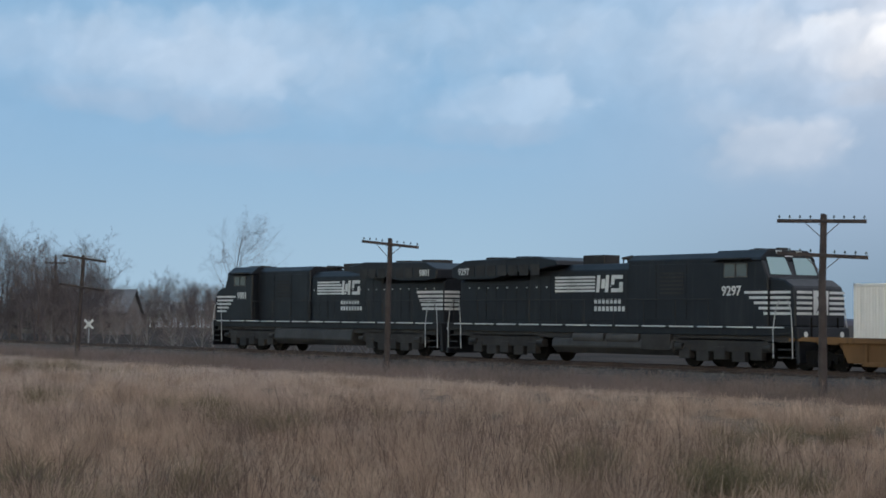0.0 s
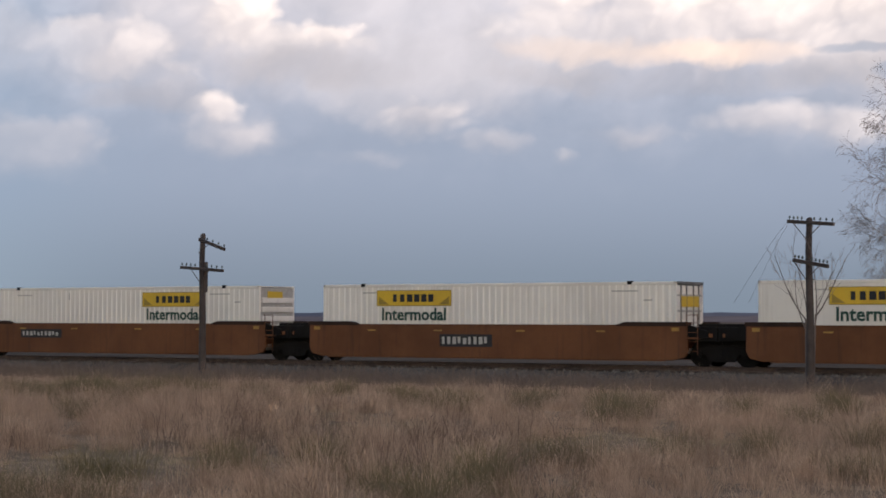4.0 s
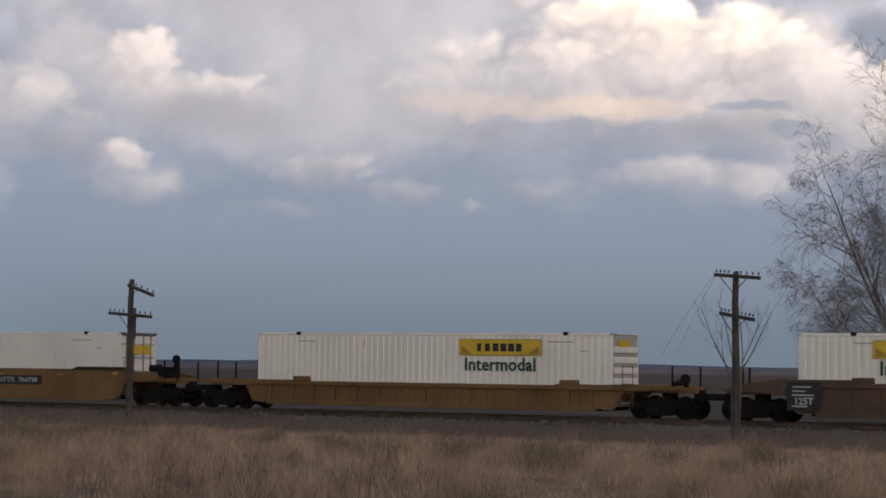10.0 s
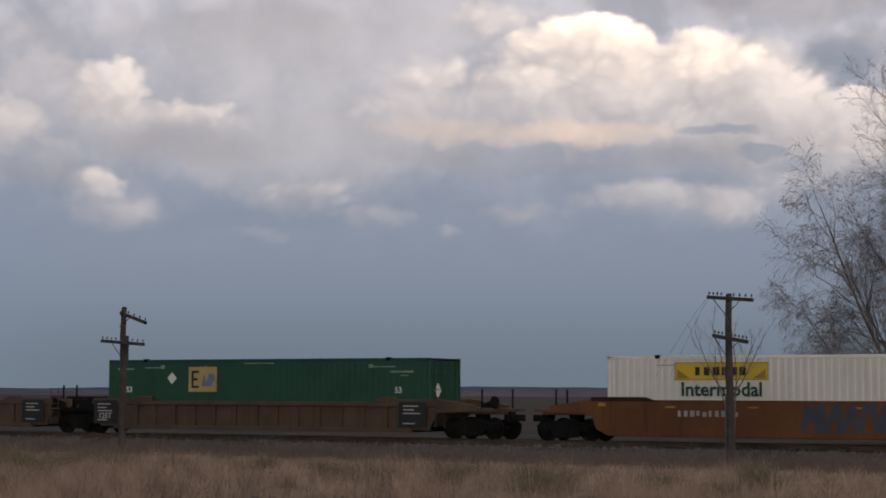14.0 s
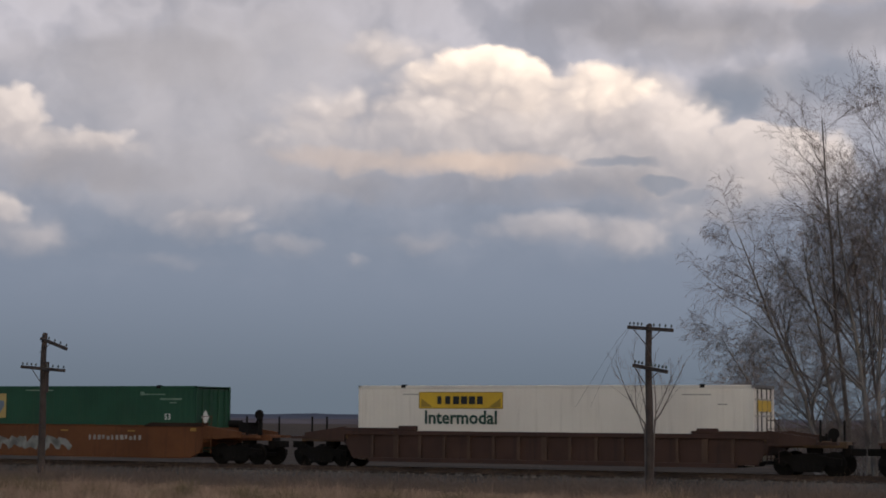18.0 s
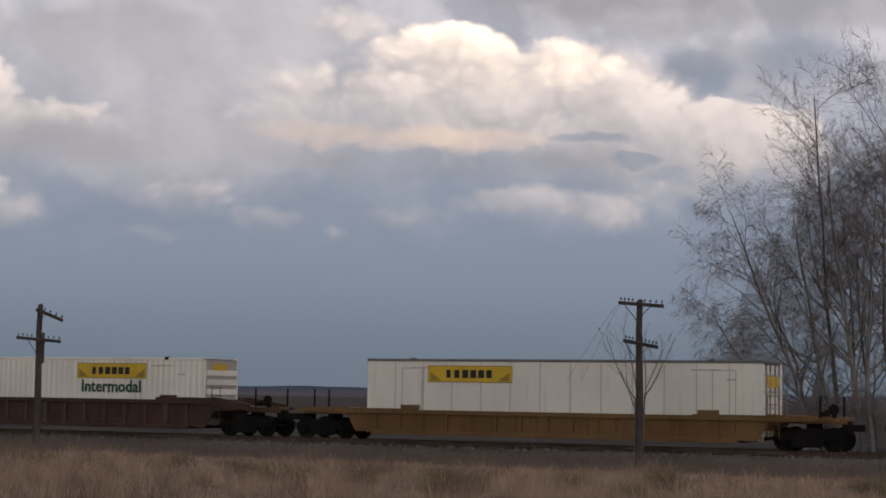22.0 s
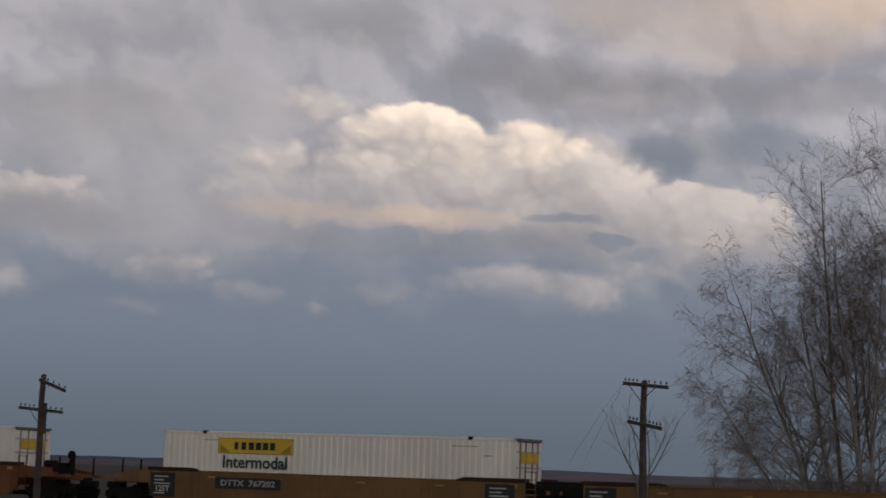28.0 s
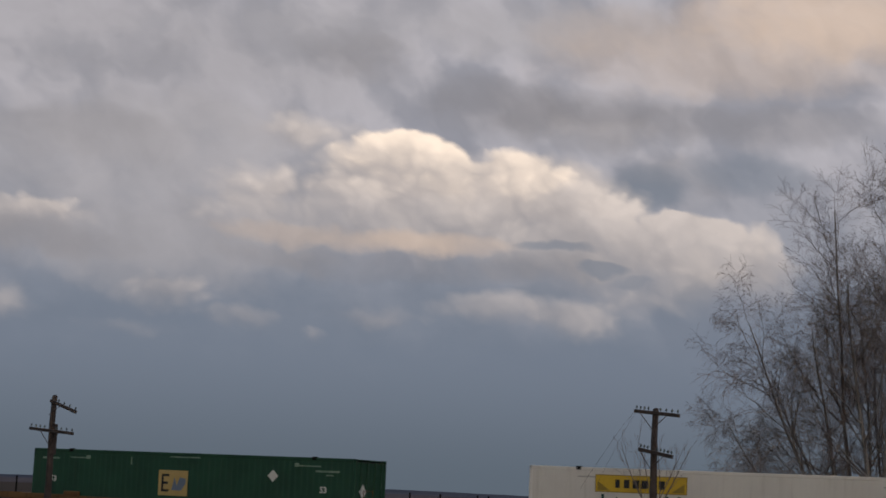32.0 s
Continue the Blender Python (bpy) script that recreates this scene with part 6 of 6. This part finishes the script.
puff("P", 49.79, 7.85, 5.38, 1.12, 0.50, 0.40, 0.60)
puff("P", 58.83, 8.36, 6.72, 0.90, 0.50, 0.36, 0.60)
puff("Q", 58.30, 4.94, 5.92, 0.43, 0.30, 0.25, 0.50)
puff("P", 46.68, 6.36, 2.01, 0.59, 0.30, 0.28, 0.60)
puff("P", 70.84, 5.57, 2.69, 0.62, 0.25, 0.28, 0.60)
puff("P", 63.08, 7.21, 3.59, 1.12, 0.50, 0.36, 0.50)
puff("P", 53.31, 8.75, 2.91, 1.12, 0.50, 0.40, 0.40)
puff("P", 47.62, 9.36, 3.36, 0.90, 0.40, 0.32, 0.50)


def cloud_material():
    m = bpy.data.materials.new("cloud_deck")
    m.use_nodes = True
    nt = m.node_tree
    nt.nodes.clear()
    k = Nodes(nt)
    sep = k.add("ShaderNodeSeparateXYZ", Vector=k.add("ShaderNodeTexCoord").outputs["Object"])
    x, y, z = sep.outputs
    flat = k.math("SQRT", k.math("ADD", k.math("MULTIPLY", x, x), k.math("MULTIPLY", y, y)))
    az = k.math("MULTIPLY", k.math("ARCTAN2", k.math("MULTIPLY", x, -1.0), y), 57.29578)
    el = k.math("MULTIPLY", k.math("ARCTAN2", k.math("SUBTRACT", z, 2.1), flat), 57.29578)
    raw = k.add("ShaderNodeCombineXYZ", X=az, Y=k.math("MULTIPLY", el, 1.25), Z=0.0).outputs[0]

    def wobble(scale, amp, detail):
        n = nt.nodes.new("ShaderNodeTexNoise")
        k.put(n.inputs["Vector"], raw)
        n.inputs["Scale"].default_value, n.inputs["Detail"].default_value, n.inputs["Roughness"].default_value = scale, detail, 0.6
        v = k.vmath("SUBTRACT", n.outputs["Color"], (0.5, 0.5, 0.5))
        return k.vmath("MULTIPLY", v, (amp, amp * 0.8, 0.0))

    plain = k.add("ShaderNodeCombineXYZ", X=az, Y=el, Z=0.0).outputs[0]
    at = k.vmath("ADD", k.vmath("ADD", plain, wobble(0.33, 1.4, 2.0)), k.vmath("ADD", wobble(1.1, 0.5, 2.0), wobble(3.5, 0.10, 2.0)))
    soft = k.noise(raw, 0.33, 4.0, 0.5)
    curl = k.math("MULTIPLY", k.math("SUBTRACT", k.noise(at, 0.8, 5.0, 0.55), 0.5), 1.1)

    def lobes(scale, smooth):
        tall = k.vmath("MULTIPLY", at, (1.0, 1.25, 0.0))
        n = nt.nodes.new("ShaderNodeTexVoronoi")
        n.feature = "SMOOTH_F1"
        k.put(n.inputs["Vector"], tall)
        n.inputs["Scale"].default_value, n.inputs["Smoothness"].default_value, n.inputs["Detail"].default_value = scale, smooth, 0.0
        return k.math("SUBTRACT", 0.42, n.outputs["Distance"])

    big_lobes, small_lobes = lobes(0.66, 0.7), lobes(1.9, 0.5)
    billow = k.math("ADD", k.math("MULTIPLY_ADD", big_lobes, 0.64, 0.03), k.math("ADD", k.math("MULTIPLY", small_lobes, 0.36), k.math("MULTIPLY", curl, 0.28)))
    # clear sky: bluer to the left, greyer ahead, dim and hazy low down, veiled overhead
    left = k.ramp(az, 39.0, 55.0)
    low = k.mix(k.ramp(el, 0.0, 5.0), rgb((0.147, 0.188, 0.235)), rgb((0.23, 0.274, 0.35)))
    ahead = k.mix(k.ramp(k.math("ADD", el, k.math("MULTIPLY", soft, 4.0)), 6.0, 15.0), low, k.mix(k.ramp(k.noise(at, 0.42, 3.0, 0.5), 0.36, 0.64), rgb((0.63, 0.61, 0.655)), rgb((0.405, 0.41, 0.465))))
    blue = k.mix(k.ramp(el, 0.0, 7.0), rgb((0.24, 0.31, 0.375)), rgb((0.178, 0.27, 0.38)))
    col = k.mix(left, ahead, blue)

    def blend(a, b, f):
        return tuple(p + (q - p) * f for p, q in zip(a, b))

    for kind, u, v, a, b, light, w, rim in PUFFS:
        n = nt.nodes.new("ShaderNodeVectorMath")
        n.operation = "MULTIPLY_ADD"
        k.put(n.inputs[0], at)
        n.inputs[1].default_value, n.inputs[2].default_value = (1 / a, 1 / b, 0), (-u / a, -v / b, 0)
        d = nt.nodes.new("ShaderNodeVectorMath")
        d.operation = "LENGTH"
        k.put(d.inputs[0], n.outputs[0])
        r = d.outputs["Value"]
        if kind in "CP":
            up = nt.nodes.new("ShaderNodeVectorMath")
            up.operation = "DOT_PRODUCT"
            k.put(up.inputs[0], n.outputs[0])
            up.inputs[1].default_value = (-0.35, 1.0, 0.0)
            rise = up.outputs["Value"]
            # inside distance in degrees, lumpy; the upper rim crisp, the base fading out
            inside = k.math("MULTIPLY_ADD", k.math("SUBTRACT", 1.0, r), min(a, b * 1.3), k.math("MULTIPLY", billow, 0.5 + 0.35 * min(b, 1.0)))
            wide = nt.nodes.new("ShaderNodeMapRange")
            wide.interpolation_type = "SMOOTHSTEP"
            k.put(wide.inputs[0], rise)
            for slot, q in zip((1, 2, 3, 4), (-0.8, 0.45, 1.1 * b + 0.35, rim * 1.3 + 0.14)):
                wide.inputs[slot].default_value = q
            out_at, in_at = k.math("MULTIPLY", wide.outputs[0], -0.45), k.math("MULTIPLY", wide.outputs[0], 0.75)
            edge = nt.nodes.new("ShaderNodeMapRange")
            edge.interpolation_type = "SMOOTHSTEP"
            k.put(edge.inputs[0], inside)
            k.put(edge.inputs[1], out_at)
            k.put(edge.inputs[2], in_at)
            lit = k.ramp(k.math("ADD", k.math("MULTIPLY", rise, 0.5), k.math("MULTIPLY", billow, 1.05)), -0.62, 0.72)
            if kind == "C":
                top = blend((0.40, 0.395, 0.43), (1.0, 0.88, 0.80), light / 0.8) if light < 0.8 else blend((1.0, 0.88, 0.80), (1.50, 1.25, 1.02), (light - 0.8) / 0.4)
                base = blend((0.30, 0.315, 0.365), (0.62, 0.56, 0.54), min(light, 1.0))
            else:
                top, base = blend((0.27, 0.325, 0.41), (0.40, 0.44, 0.51), light), blend((0.235, 0.30, 0.39), (0.32, 0.365, 0.44), light)
            col = k.mix(k.math("MULTIPLY", edge.outputs[0], w), col, k.mix(lit, rgb(base), rgb(top)))
        else:
            tone = {"V": blend((0.13, 0.125, 0.14), (0.77, 0.74, 0.765), light), "E": blend((0.50, 0.44, 0.42), (0.98, 0.76, 0.60), light), "S": (0.27, 0.305, 0.37), "Q": (0.235, 0.285, 0.365)}[kind]
            edge = k.ramp(k.math("SUBTRACT", k.math("MULTIPLY", billow, 0.6 if kind == "S" else 0.8), k.math("MULTIPLY", r, r)), -1.1 if kind == "S" else -1.7, -0.2 if kind == "S" else 0.1)
            col = k.mix(k.math("MULTIPLY", edge, w), col, rgb(tone))
    grain = k.math("ADD", 0.99, k.math("MULTIPLY", k.math("MULTIPLY", curl, 0.20), k.ramp(el, 3.0, 9.0)))
    n = k.add("ShaderNodeCombineColor")
    for sck in n.inputs:
        k.put(sck, grain)
    col = k.mix(1.0, col, n.outputs[0], "MULTIPLY")
    em = k.add("ShaderNodeEmission", Color=col, Strength=1.0)
    out = nt.nodes.new("ShaderNodeOutputMaterial")
    nt.links.new(em.outputs[0], out.inputs["Surface"])
    return m


def build_clouds():
    profile = ((0, 420), (1500, 415), (3000, 385), (4000, 300), (4450, 190), (4650, 80), (4720, -60))
    n = 96
    verts = [(0, 0, 420)]
    faces = []
    for r, z in profile[1:]:
        verts += [(r * math.cos(2 * math.pi * i / n), r * math.sin(2 * math.pi * i / n), z) for i in range(n)]
    for i in range(n):
        faces.append((0, 1 + (i + 1) % n, 1 + i))
    for j in range(len(profile) - 2):
        for i in range(n):
            a, b = 1 + j * n + i, 1 + j * n + (i + 1) % n
            if 0.5 * (verts[a][1] + verts[b + n][1]) > -350:
                faces.append((a, b, b + n, a + n))
    me = bpy.data.meshes.new("cloud_deck")
    me.from_pydata(verts, [], faces)
    me.materials.append(cloud_material())
    return tagged(new("cloud_deck", me), "broken grey evening clouds with sunlit cream tops", "clouds", kind="structure")


CLOUDS = build_clouds()

# ---- everything that moves ----
def spin_wheels():
    """One turning for each kind of wheelset and place on its truck; the rest take it over."""
    done = {}
    for ob in [o for o in scene.objects if o.name.startswith("wheelset")]:
        r = round(ob.location.z, 3)
        way = -1 if ob.parent.parent.name.startswith("loco") and ob.parent.parent.get("turned") else 1
        key = (r, round(ob.location.x, 2), way)
        if key not in done:
            x, z = ob.location.x, ob.location.z
            turn = -math.degrees(SPEED / FPS / r) * way
            walk(ob, [(i / FPS, pose(x, 0, z, 0, turn * i, 0)) for i in range(int(SECONDS * FPS) + 1)])
            done[key] = ob
        else:
            a = ob.animation_data_create()
            a.action = done[key].animation_data.action
            a.action_slot = done[key].animation_data.action_slot


def motions():
    for t, s, z in ROLLING:
        walk(t, [(0, pose(s, TRACK_Y, RAIL_Z + z)), (SECONDS, pose(s - SPEED * SECONDS, TRACK_Y, RAIL_Z + z))])
    for ob, start, m in LOCOS:
        walk(ob, [(0, pose(start, TRACK_Y, RAIL_Z) @ m), (SECONDS, pose(start - SPEED * SECONDS, TRACK_Y, RAIL_Z) @ m)])
    walk(CLOUDS, [(0, pose(*(WIND * -16))), (SECONDS, pose(*(WIND * 16)))])
    spin_wheels()


motions()
